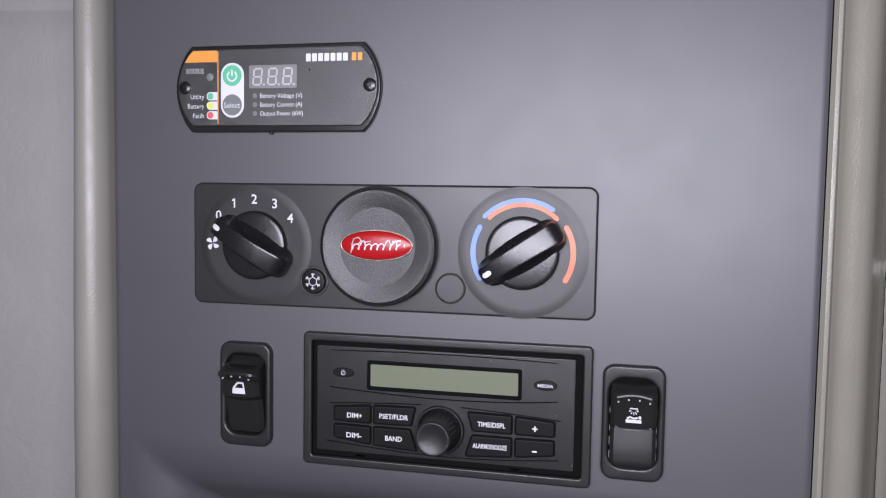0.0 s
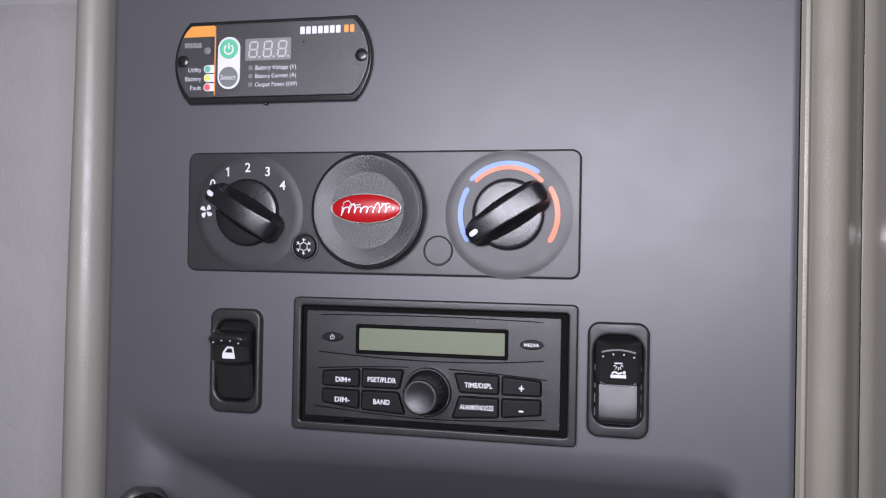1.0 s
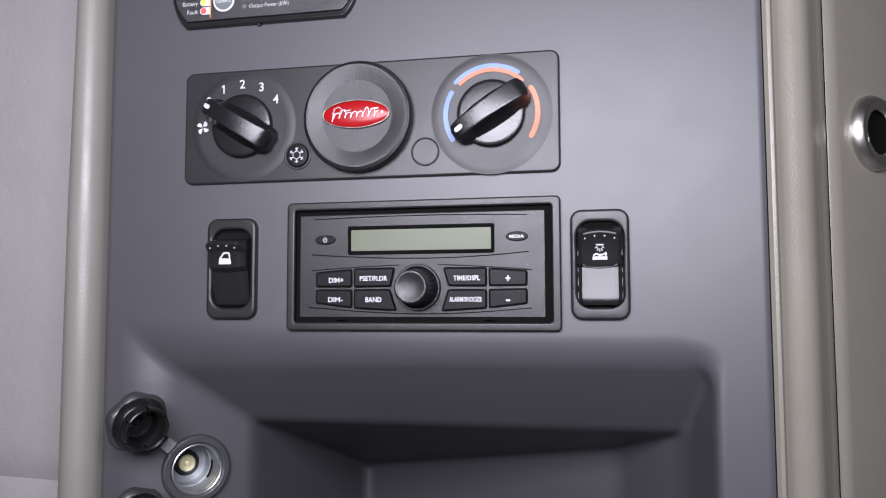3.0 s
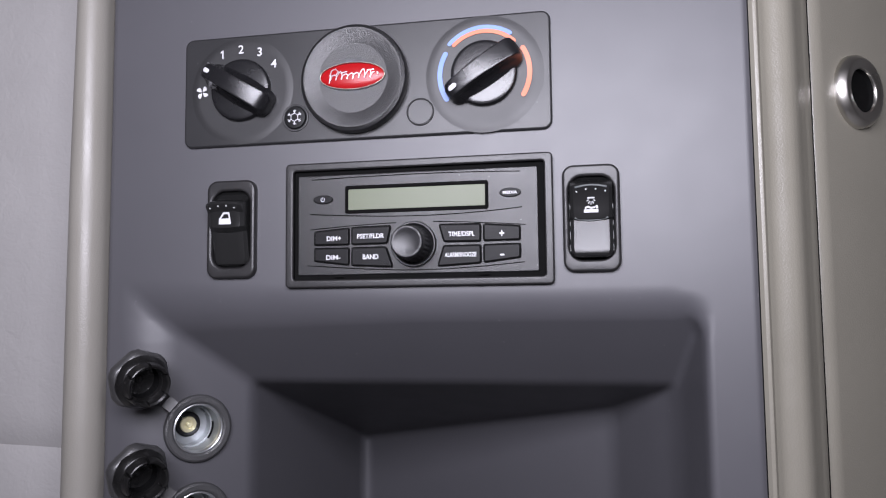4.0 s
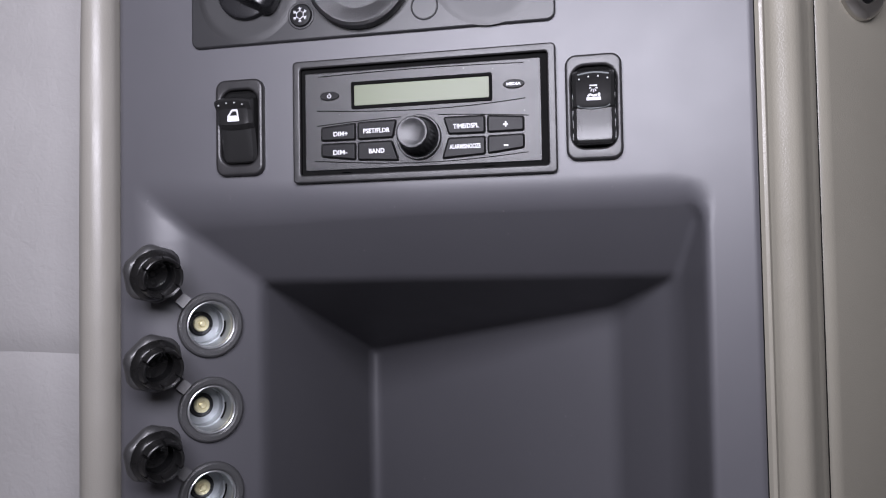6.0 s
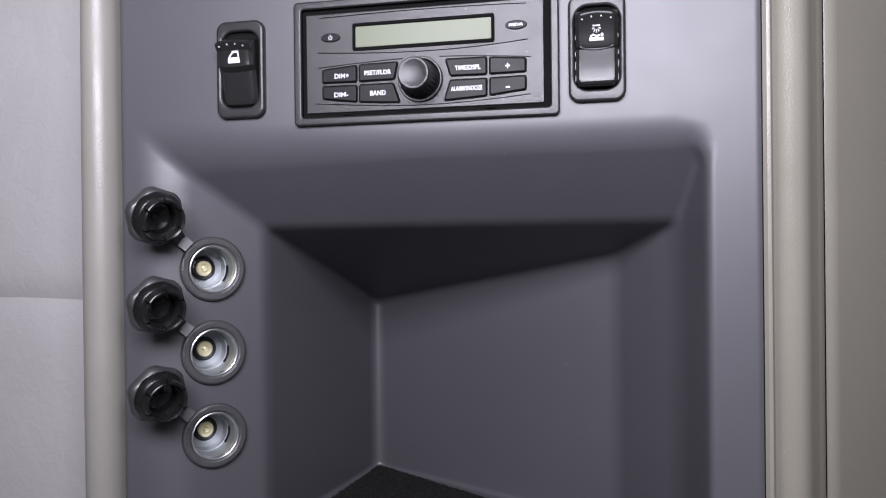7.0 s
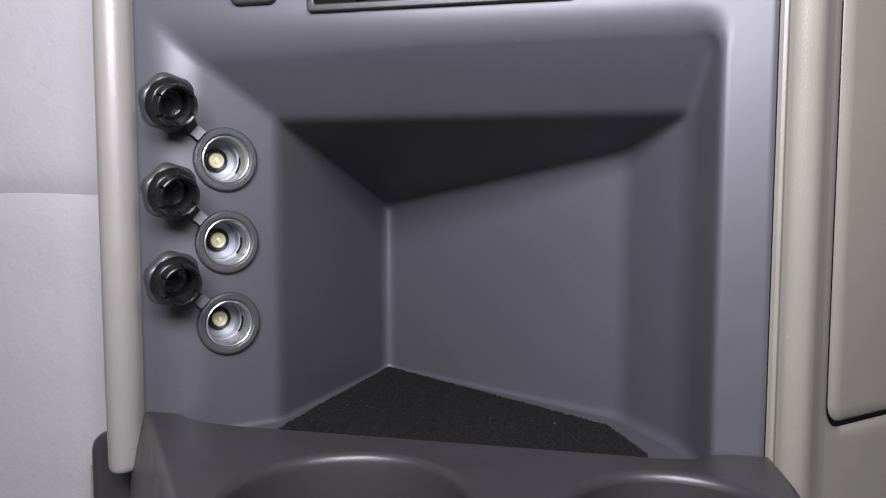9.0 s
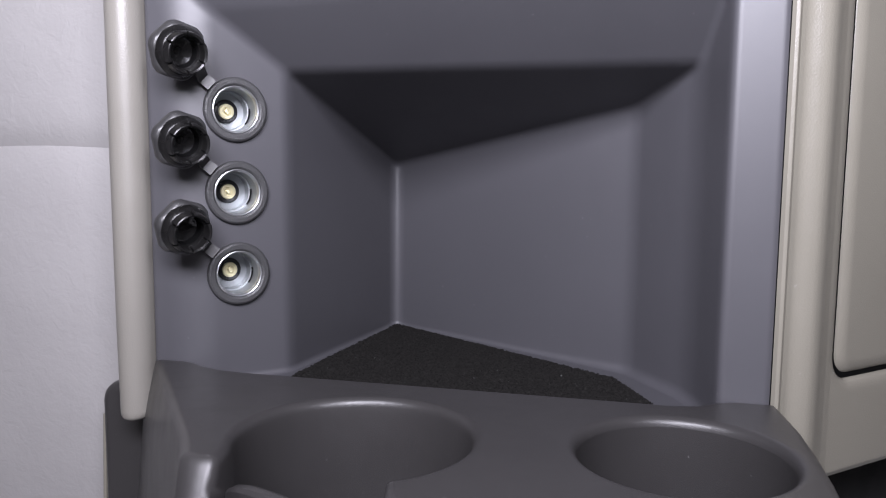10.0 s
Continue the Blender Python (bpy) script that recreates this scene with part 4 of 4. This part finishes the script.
    for x in (-0.1178, -0.0299):
        part("screw", lathe([(0.0030, yf + 0.0002), (0.0028, yf - 0.0003), (0.0022, yf - 0.0007), (0.0012, yf - 0.0008), (0.0010, yf - 0.0002), (0.0002, yf - 0.0002)], 28, cx=x - cx, cz=1.0674 - cz), M_BLACK, base, "black screw head")
    return base


inverter()


# ---- radio ----
def radio():
    cx, cz = 0.0036, 0.9283
    base = thing("radio", "black sleeper radio with blank green display, buttons and rotary knob", "radio", (cx, 0, cz))
    part("surround", ring_plate(rrect(0.1283, 0.0602, 0.0022, seg=4), rrect(0.1203, 0.0524, 0.0012, seg=4), 0, -0.0030, 0.0009, -0.0016), M_BEZEL, base, "black plastic surround")
    # black rings proud of the panel paint the shade round the radio face
    part("gap_shade", ring_plate(rrect(0.1204, 0.0525, 0.001, seg=3), rrect(0.1140, 0.0470, 0.001, seg=3), 0.006, -0.0004, 0.0001, 0.006, 1), M_SHADOW, base)
    part("gap_wall_shade", ring_plate(rrect(0.1206, 0.0527, 0.0012, seg=3), rrect(0.1202, 0.0523, 0.0010, seg=3), 0.006, -0.0016, 0.0001, 0.006, 1), M_SHADOW, base)
    yf = -0.0010
    fx, fz = 0.0030 - cx, 0.9283 - cz
    body = part("face", plate(rrect(0.1158, 0.0484, 0.0008, fx, fz, 3), 0.0045, yf, 0.0006), M_RADIO, base)
    # display with a raised frame
    lx, lz = 0.0036 - cx, 0.9401 - cz
    part("display_frame", ring_plate(rrect(0.0690, 0.0134, 0.0010, lx, lz, 3), rrect(0.0660, 0.0100, 0.0006, lx, lz, 3), yf, yf - 0.0006, 0.0003, yf - 0.0001), M_SHADOW, body)
    part("display", plate(rrect(0.0659, 0.0099, 0.0006, lx, lz, 3), yf, yf - 0.0002, 0.0001, 1), M_LCD, body, "unlit grey-green liquid crystal display")
    # sculpted grooves, their shade painted as thin black lines
    for pts in ([(-0.0478, 0.9504), (-0.020, 0.9510), (0.0036, 0.9512), (0.027, 0.9510), (0.0530, 0.9503)], [(-0.0485, 0.9337), (-0.020, 0.9320), (0.0045, 0.9314), (0.030, 0.9320), (0.0535, 0.9338)],
                [(-0.0485, 0.9262), (-0.025, 0.9277), (-0.006, 0.9284)], [(0.012, 0.9284), (0.030, 0.9275), (0.0550, 0.9256)], [(-0.050, 0.9090), (-0.02, 0.9068), (0.003, 0.9060), (0.028, 0.9066), (0.0545, 0.9086)]):
        bm = bmesh.new()
        tube(bm, [(x - cx, yf + 0.00015, z - cz) for x, z in smooth_line(pts)], 0.00032, 6)
        part("groove_shade", bm, M_SHADOW, body)
    # oval keys
    for x, word in ((-0.0419, ""), (0.0482, "MEDIA")):
        z = 0.9406
        key = part("oval_key", plate(ellipse(0.0050, 0.0022, x - cx, z - cz, 32), yf, yf - 0.0008, 0.0005, 3), M_BUTTON, body)
        if word:
            lettering(word, key, x - cx, z - cz, yf - 0.0008, 0.0014, 0.0066, bold=0.02)
        else:
            bm = strip(arc(x - cx, z - cz - 0.0001, 0.0009, 130, 410, 14), 0.00028, yf - 0.0008, yf - 0.0009)
            strip([(x - cx, z - cz), (x - cx, z - cz + 0.0013)], 0.00028, yf - 0.0008, yf - 0.00091, bm)
            part("power_sign", bm, M_WHITE, key)

    def button(quad, word, tx, tz, h, w):
        pts = rounded_poly([(x - cx, z - cz) for x, z in quad], 0.0009)
        # slightly larger black plate paints the shade around the key
        part("key_shade", plate(inset(pts, -0.0006), yf + 0.0002, yf - 0.0001, 0.0001, 1), M_SHADOW, body)
        key = part("key", plate(pts, yf, yf - 0.0011, 0.0005, 3), M_BUTTON, body)
        lettering(word, key, tx - cx, tz - cz, yf - 0.0011, h, w, bold=0.022)

    button([(-0.0460, 0.9189), (-0.0291, 0.9187), (-0.0291, 0.9263), (-0.0460, 0.9249)], "DIM+", -0.0362, 0.9217, 0.0023, 0.0072)
    button([(-0.0460, 0.9112), (-0.0291, 0.9090), (-0.0291, 0.9167), (-0.0460, 0.9169)], "DIM-", -0.0365, 0.9127, 0.0023, 0.0071)
    button([(-0.0274, 0.9187), (-0.0103, 0.9189), (-0.0086, 0.9268), (-0.0274, 0.9265)], "PSET/FLDR", -0.0181, 0.9224, 0.0022, 0.0132)
    button([(-0.0274, 0.9088), (-0.0077, 0.9077), (-0.0108, 0.9168), (-0.0274, 0.9168)], "BAND", -0.0181, 0.9126, 0.0023, 0.0077)
    button([(0.0173, 0.9189), (0.0341, 0.9187), (0.0341, 0.9264), (0.0150, 0.9266)], "TIME/DSPL", 0.0255, 0.9222, 0.0022, 0.0122)
    button([(0.0142, 0.9075), (0.0341, 0.9087), (0.0341, 0.9166), (0.0171, 0.9166)], "ALARM/SNOOZE", 0.0249, 0.9126, 0.0021, 0.0148)
    button([(0.0359, 0.9188), (0.0523, 0.9189), (0.0523, 0.9249), (0.0359, 0.9262)], "+", 0.0442, 0.9219, 0.0036, 0.0022)
    button([(0.0359, 0.9089), (0.0523, 0.9108), (0.0523, 0.9168), (0.0359, 0.9166)], "-", 0.0442, 0.9128, 0.0040, 0.0020)
    # rotary knob
    kx, kz = 0.0027 - cx, 0.9180 - cz
    part("knob_collar", lathe([(0.0108, yf), (0.0108, yf - 0.0012), (0.0104, yf - 0.0017), (0.0098, yf - 0.0017), (0.0095, yf - 0.0010), (0.0085, yf)], 56, cx=kx, cz=kz, cap_end=False), M_RADIO, body)
    bm = bmesh.new()
    n = 120
    rings = []
    for r, y, fl in ((0.0088, yf, 0), (0.0088, yf - 0.0008, 0), (0.0086, yf - 0.0012, 1), (0.0079, yf - 0.0095, 1), (0.0077, yf - 0.0105, 0), (0.0076, yf - 0.0138, 0), (0.0074, yf - 0.0145, 0), (0.0070, yf - 0.0149, 0), (0.0065, yf - 0.0150, 0), (0.0059, yf - 0.0148, 0), (0.0042, yf - 0.0143, 0), (0.002, yf - 0.0140, 0), (0.0004, yf - 0.0139, 0)):
        rings.append([(kx + (r - fl * (0.0003 if (i % 5) < 2 else 0)) * math.cos(2 * math.pi * i / n), y, kz + (r - fl * (0.0003 if (i % 5) < 2 else 0)) * math.sin(2 * math.pi * i / n)) for i in range(n)])
    loft(bm, rings)
    part("rotary_knob", bm, M_SATIN, body, "ribbed black rotary knob")
    # release slots in the lower gap
    for x in (-0.034, 0.036):
        part("release_tab", plate(rrect(0.005, 0.0012, 0.0003, x - cx, 0.9029 - cz, 2), 0.0045, -0.0004, 0.0003, 2), M_BEZEL, base)
    return base


def smooth_line(pts, n=24):
    """A smooth run through points (x, z), interpolated on x."""
    xs = [p[0] for p in pts]
    deg = min(len(pts) - 1, 4)
    co = np.polyfit(np.array(xs) * 100, [p[1] for p in pts], deg)
    return [(x, float(np.polyval(co, x * 100))) for x in np.linspace(xs[0], xs[-1], n)]


def rounded_poly(pts, r, seg=4):
    """Rounds the corners of a counter-clockwise polygon."""
    out, n = [], len(pts)
    for i in range(n):
        p, q, s = Vector(pts[i - 1]), Vector(pts[i]), Vector(pts[(i + 1) % n])
        a, b = (p - q).normalized(), (s - q).normalized()
        for k in range(seg + 1):
            t = k / seg
            c = (q + a * r) * (1 - t) ** 2 + q * 2 * t * (1 - t) + (q + b * r) * t ** 2
            out.append((c.x, c.y))
    return out


radio()


# ---- rocker switches ----
def rocker(x, z, profile, crest, label):
    base = thing("rocker_switch", label, "rocker switch", (x, 0, z), group="rocker switches on the panel")
    part("bezel", ring_plate(rrect(0.0254, 0.0483, 0.0050, seg=6), rrect(0.0196, 0.0376, 0.0060, seg=6), 0, -0.0032, 0.0013, 0.004), M_BEZEL, base)
    # no real recess: a black plate proud of the panel paints its shade
    part("well", plate(rrect(0.0194, 0.0374, 0.004, seg=4), 0.002, -0.0006, 0.0002, 1), M_SHADOW, base)
    # actuator: section along z, crowned across x
    hw = 0.0092
    bm = bmesh.new()
    rows = []
    for zz, y, k in profile:
        row = []
        for i in range(13):
            s = -1 + 2 * i / 12
            row.append((hw * k * s, y + 0.0016 * max(0.0, abs(s) - 0.72) ** 2 / 0.0784, zz - 0.0009 * (1 - s * s) * (1 if zz < 0.006 else -1) * (0 if abs(zz) > 0.0140 else 1)))
        rows.append([(hw * k, 0.003, zz)] + row[::-1] + [(-hw * k, 0.003, zz)])
    loft(bm, rows, True, True)
    act = part("actuator", bm, M_ROCKER, base, "glossy black rocker", sharp=24)
    yd = icon_y(profile, crest)
    for dx, dz in ((-0.0062, -0.0006), (-0.0021, 0.0004), (0.0021, 0.0004), (0.0062, -0.0006)):
        part("grip_dot", lathe([(0.0004, yd + 0.0004), (0.0004, yd - 0.0002), (0.00025, yd - 0.0004), (0.0001, yd - 0.0004)], 10, cx=dx, cz=crest + dz), M_DIGIT, act)
    # grey arcs paint the highlights along the ledge edges
    for zc, sag, half in () if profile is UP else ((crest + 0.0012, 0.0010, 0.0068), (-0.0004, -0.0011, 0.0072)):
        bm = bmesh.new()
        run = []
        for i in range(15):
            t = -1 + 2 * i / 14
            z = zc + sag * (1 - t * t)
            run.append((half * t, icon_y(profile, z) - 0.0004 + 0.0002 * t * t, z))
        tube(bm, run, 0.00042, 8)
        part("ledge_highlight", bm, M_GREY, act)
    return base, act


def icon_y(profile, z):
    for (z0, y0, _), (z1, y1, _) in zip(profile, profile[1:]):
        if min(z0, z1) <= z <= max(z0, z1):
            return y0 + (y1 - y0) * (z - z0) / (z1 - z0)
    return -0.009


UP = [(-0.0180, 0.0, 0.66), (-0.0178, -0.0018, 0.76), (-0.0172, -0.0026, 0.87), (-0.0161, -0.0031, 0.95), (-0.0144, -0.0033, 1.0), (-0.0080, -0.0043, 1.0), (-0.0012, -0.0056, 1.0), (-0.0002, -0.0071, 1.0), (0.0010, -0.0086, 1.0), (0.0040, -0.0088, 1.0),
      (0.0072, -0.0096, 1.0), (0.0092, -0.0116, 1.0), (0.0104, -0.0125, 1.0), (0.0114, -0.0122, 1.0), (0.0126, -0.0096, 0.99), (0.0142, -0.0044, 0.97), (0.0178, 0.0, 0.90)]
DOWN = [(-0.0180, 0.0, 0.66), (-0.0178, -0.0056, 0.76), (-0.0172, -0.0070, 0.87), (-0.0161, -0.0076, 0.95), (-0.0144, -0.0077, 1.0), (-0.0080, -0.0068, 1.0), (-0.0010, -0.0058, 1.0), (-0.0002, -0.0070, 1.0), (0.0010, -0.0074, 1.0), (0.0040, -0.0079, 1.0),
        (0.0080, -0.0090, 1.0), (0.0110, -0.0104, 1.0), (0.0124, -0.0108, 1.0), (0.0136, -0.0100, 1.0), (0.0150, -0.0074, 0.99), (0.0166, -0.0040, 0.95), (0.0178, 0.0, 0.90)]


def follow(bm, profile):
    """Lays a flat sign on the rocker's slope."""
    y0 = max(v.co.y for v in bm.verts)
    for v in bm.verts:
        v.co.y = icon_y(profile, v.co.z) - 0.0003 + 0.3 * (v.co.y - y0)


def rocker_switches():
    base, act = rocker(-0.0890, 0.9277, UP, 0.0098, "black window rocker switch with white door sign, upper end raised")
    # door with window
    iz = 0.0044
    y = icon_y(UP, iz) - 0.0001
    bm = bmesh.new()
    outer = rounded_poly([(-0.0046, -0.0028), (0.0046, -0.0028), (0.0040, 0.0032), (-0.0004, 0.0032), (-0.0042, 0.0000)], 0.0006, 3)
    inner = rounded_poly([(-0.0026, 0.0001), (0.0031, 0.0001), (0.0029, 0.0022), (0.0000, 0.0022), (-0.0022, 0.0004)], 0.0003, 3)
    n = len(outer)
    vo = [bm.verts.new((a, y - 0.085 * b, iz + b)) for a, b in ((0.70 * a, 0.95 * b) for a, b in outer)]
    vi = [bm.verts.new((a, y - 0.085 * b, iz + b)) for a, b in ((0.70 * a, 0.95 * b) for a, b in inner)]
    for i in range(n):
        bm.faces.new((vo[i], vo[(i + 1) % n], vi[(i + 1) % n], vi[i]))
    follow(bm, UP)
    part("door_sign", bm, M_WHITE, act)
    # reading light over a berth
    base, act = rocker(0.0845, 0.9275, DOWN, 0.0113, "black lamp rocker switch with white berth sign, lower half glossy")
    iz = 0.0052
    y = icon_y(DOWN, iz) - 0.00022
    bm = bmesh.new()

    def bar(x0, z0, x1, z1, w):
        strip([(x0, iz + z0), (x1, iz + z1)], w, y + 0.0001, y, bm)

    bar(-0.0022, 0.0028, 0.0022, 0.0028, 0.0006)
    for a in (200, 235, 270, 305, 340):
        c, s = math.cos(radians(a)), math.sin(radians(a))
        bar(0.0014 * c, 0.0024 + 0.0012 * s, 0.0027 * c, 0.0024 + 0.0026 * s, 0.00045)
    bar(-0.0042, -0.0028, 0.0042, -0.0028, 0.0014)
    strip([(-0.0036, iz - 0.0017), (-0.002, iz - 0.0009), (0.0, iz - 0.0016), (0.0022, iz - 0.0012)], 0.0008, y + 0.0001, y - 0.00003, bm)
    plate(ellipse(0.0008, 0.0008, 0.0033, iz - 0.0011, 12), y + 0.0001, y - 0.00006, 0.00002, 1, bm)
    for v in bm.verts:
        v.co.x *= 0.74
    follow(bm, DOWN)
    part("berth_sign", bm, M_WHITE, act)
    # short grey dashes paint the glints down both sides of the opening
    for sx in (-1, 1):
        for z0, z1 in ((-0.0150, -0.0120), (-0.0095, -0.0060), (-0.0035, -0.0015), (0.0040, 0.0060)):
            part("side_glint", box(sx * 0.0094 - 0.0002, sx * 0.0094 + 0.0002, -0.0026, 0.001, z0, z1, 0.0001, 1), M_SEGMENT, base)


rocker_switches()


# ---- 12 volt sockets on the slanted cheek ----
def sockets():
    base = thing("power_socket", "round metal power socket with open black cap on slanted cheek", "power socket", group="power sockets beside the compartment")
    # local frame: y into the cheek, x along it, z up
    R = 0.0171
    part("collar", lathe([(R, 0.0), (R, -0.0012), (R - 0.0005, -0.0024), (R - 0.0014, -0.0030), (R - 0.0034, -0.0030), (R - 0.0043, -0.0024), (R - 0.0046, -0.0016), (R - 0.0046, 0.0)], 56, cap_end=False), M_COLLAR, base, "grained black plastic collar")
    part("rim", lathe([(0.0127, -0.0012), (0.0125, -0.0020), (0.0121, -0.0022), (0.0117, -0.0019), (0.0114, -0.0010), (0.0113, 0.0012)], 56, cap_end=False), M_STEEL, base, "bright plated steel rim")
    barrel = part("barrel", lathe([(0.0113, 0.0012), (0.0112, 0.0123), (0.0104, 0.0124), (0.0103, 0.0190), (0.0004, 0.0193)], 56, cap_end=True), M_ZINC, base, "dull zinc socket barrel")
    part("insulator", lathe([(0.0066, 0.0193), (0.0066, 0.0178), (0.0061, 0.0174), (0.0052, 0.0172), (0.0002, 0.0172)], 32), M_BLACK, barrel)
    part("centre_contact", lathe([(0.0043, 0.0174), (0.0043, 0.0164), (0.0039, 0.0159), (0.0024, 0.0158), (0.0021, 0.0163), (0.0014, 0.0163), (0.0012, 0.0148), (0.0002, 0.0145)], 32), M_BRASS, barrel, "brass centre contact")
    for a0 in (-40, 200):
        bm = bmesh.new()
        pts = [(0.0110 * math.cos(radians(a0 + 4 * i)), 0.010, 0.0110 * math.sin(radians(a0 + 4 * i))) for i in range(13)]
        tube(bm, pts, 0.0006, 6)
        # the first arc is black, painting the shade of a slot
        part("spring_clip" if a0 > 0 else "slot_shade", bm, M_STEEL if a0 > 0 else M_SHADOW, barrel)
    # cap folded back on its strap
    cap = new("cap")
    cap.parent = base
    cap["label"] = "black rubber cap with a slotted plug"
    cap.matrix_basis = pose(-0.0312, -0.0118, 0.0270, 0, 0, 0) @ pose(0, 0, 0, 12, 0, 10)
    bm = bmesh.new()
    n = 60
    rows = []

    def outline(k):
        pts = []
        for i in range(n):
            a = 2 * math.pi * i / n
            d = (a - radians(15) + math.pi / 6) % (math.pi / 3) - math.pi / 6
            r = min(0.0138 / math.cos(d), 0.0148)
            pts.append((r * k * math.cos(a), r * k * math.sin(a)))
        return pts

    for k, y in ((0.93, 0.0026), (1.0, 0.0018), (1.0, -0.0004), (0.985, -0.0012), (0.94, -0.0024), (0.89, -0.0031), (0.80, -0.0033)):
        rows.append(at_y(outline(k), y))
    loft(bm, rows, True, False)
    part("cap_flange", bm, M_CAP, cap, sharp=50)
    part("cap_plug", lathe([(0.0130, -0.0016), (0.0128, -0.0036), (0.0122, -0.0052), (0.0112, -0.0066), (0.0108, -0.0070), (0.0100, -0.0073), (0.0090, -0.0073), (0.0080, -0.0069), (0.0078, -0.0040)], 48, cap_end=False), M_RUBBER, cap)
    part("plug_bowl", lathe([(0.0079, -0.0050), (0.0078, -0.0012), (0.0070, 0.0002), (0.0050, 0.0011), (0.0020, 0.0014), (0.0016, 0.0010), (0.0003, 0.0009)], 48), M_BOWL, cap, "glossy black inside of the plug")
    for i in range(6):
        a0, a1 = 60 * i + 34 + 3.5, 60 * i + 34 + 56.5
        bm = bmesh.new()
        rings = []
        for k in range(9):
            a = radians(a0 + (a1 - a0) * k / 8)
            c, s = math.cos(a), math.sin(a)
            rings.append([(r * c, y, r * s) for r, y in ((0.0108, -0.0064), (0.0104, -0.0108), (0.0101, -0.0117), (0.0096, -0.0121), (0.0087, -0.0116), (0.0083, -0.0104), (0.0081, -0.0064))])
        loft(bm, rings, True, True)
        part("plug_claw", bm, M_RUBBER, cap)
    # strap from the cap to the collar
    bm = bmesh.new()
    path = [((-0.0240, -0.0122, 0.0212), 0.0029), ((-0.0212, -0.0116, 0.0188), 0.0029), ((-0.0182, -0.0050, 0.0163), 0.0030), ((-0.0176, -0.0032, 0.0158), 0.0031), ((-0.0168, -0.0024, 0.0152), 0.0031), ((-0.0156, -0.0025, 0.0142), 0.0031), ((-0.0128, -0.0034, 0.0117), 0.0031)]
    rows = []
    wd = Vector((0.67, 0.0, 0.74))
    for i, (p, w) in enumerate(path):
        a, b = Vector(path[max(i - 1, 0)][0]), Vector(path[min(i + 1, len(path) - 1)][0])
        d = (b - a).normalized()
        t = d.cross(wd).normalized() * 0.0006
        p = Vector(p)
        rows.append([p + wd * w + t, p - wd * w + t, p - wd * w - t, p + wd * w - t])
    loft(bm, rows, True, True)
    part("strap", bm, M_CAP, base)
    place = [Matrix.Translation((SOCKET_X, SOCKET_X - LIP_L, z)) @ pose(0, 0, 0, 0, 0, 45) for z in SOCKET_Z]
    base.matrix_basis = place[0]
    for m in place[1:]:
        copy_thing(base, m)


sockets()
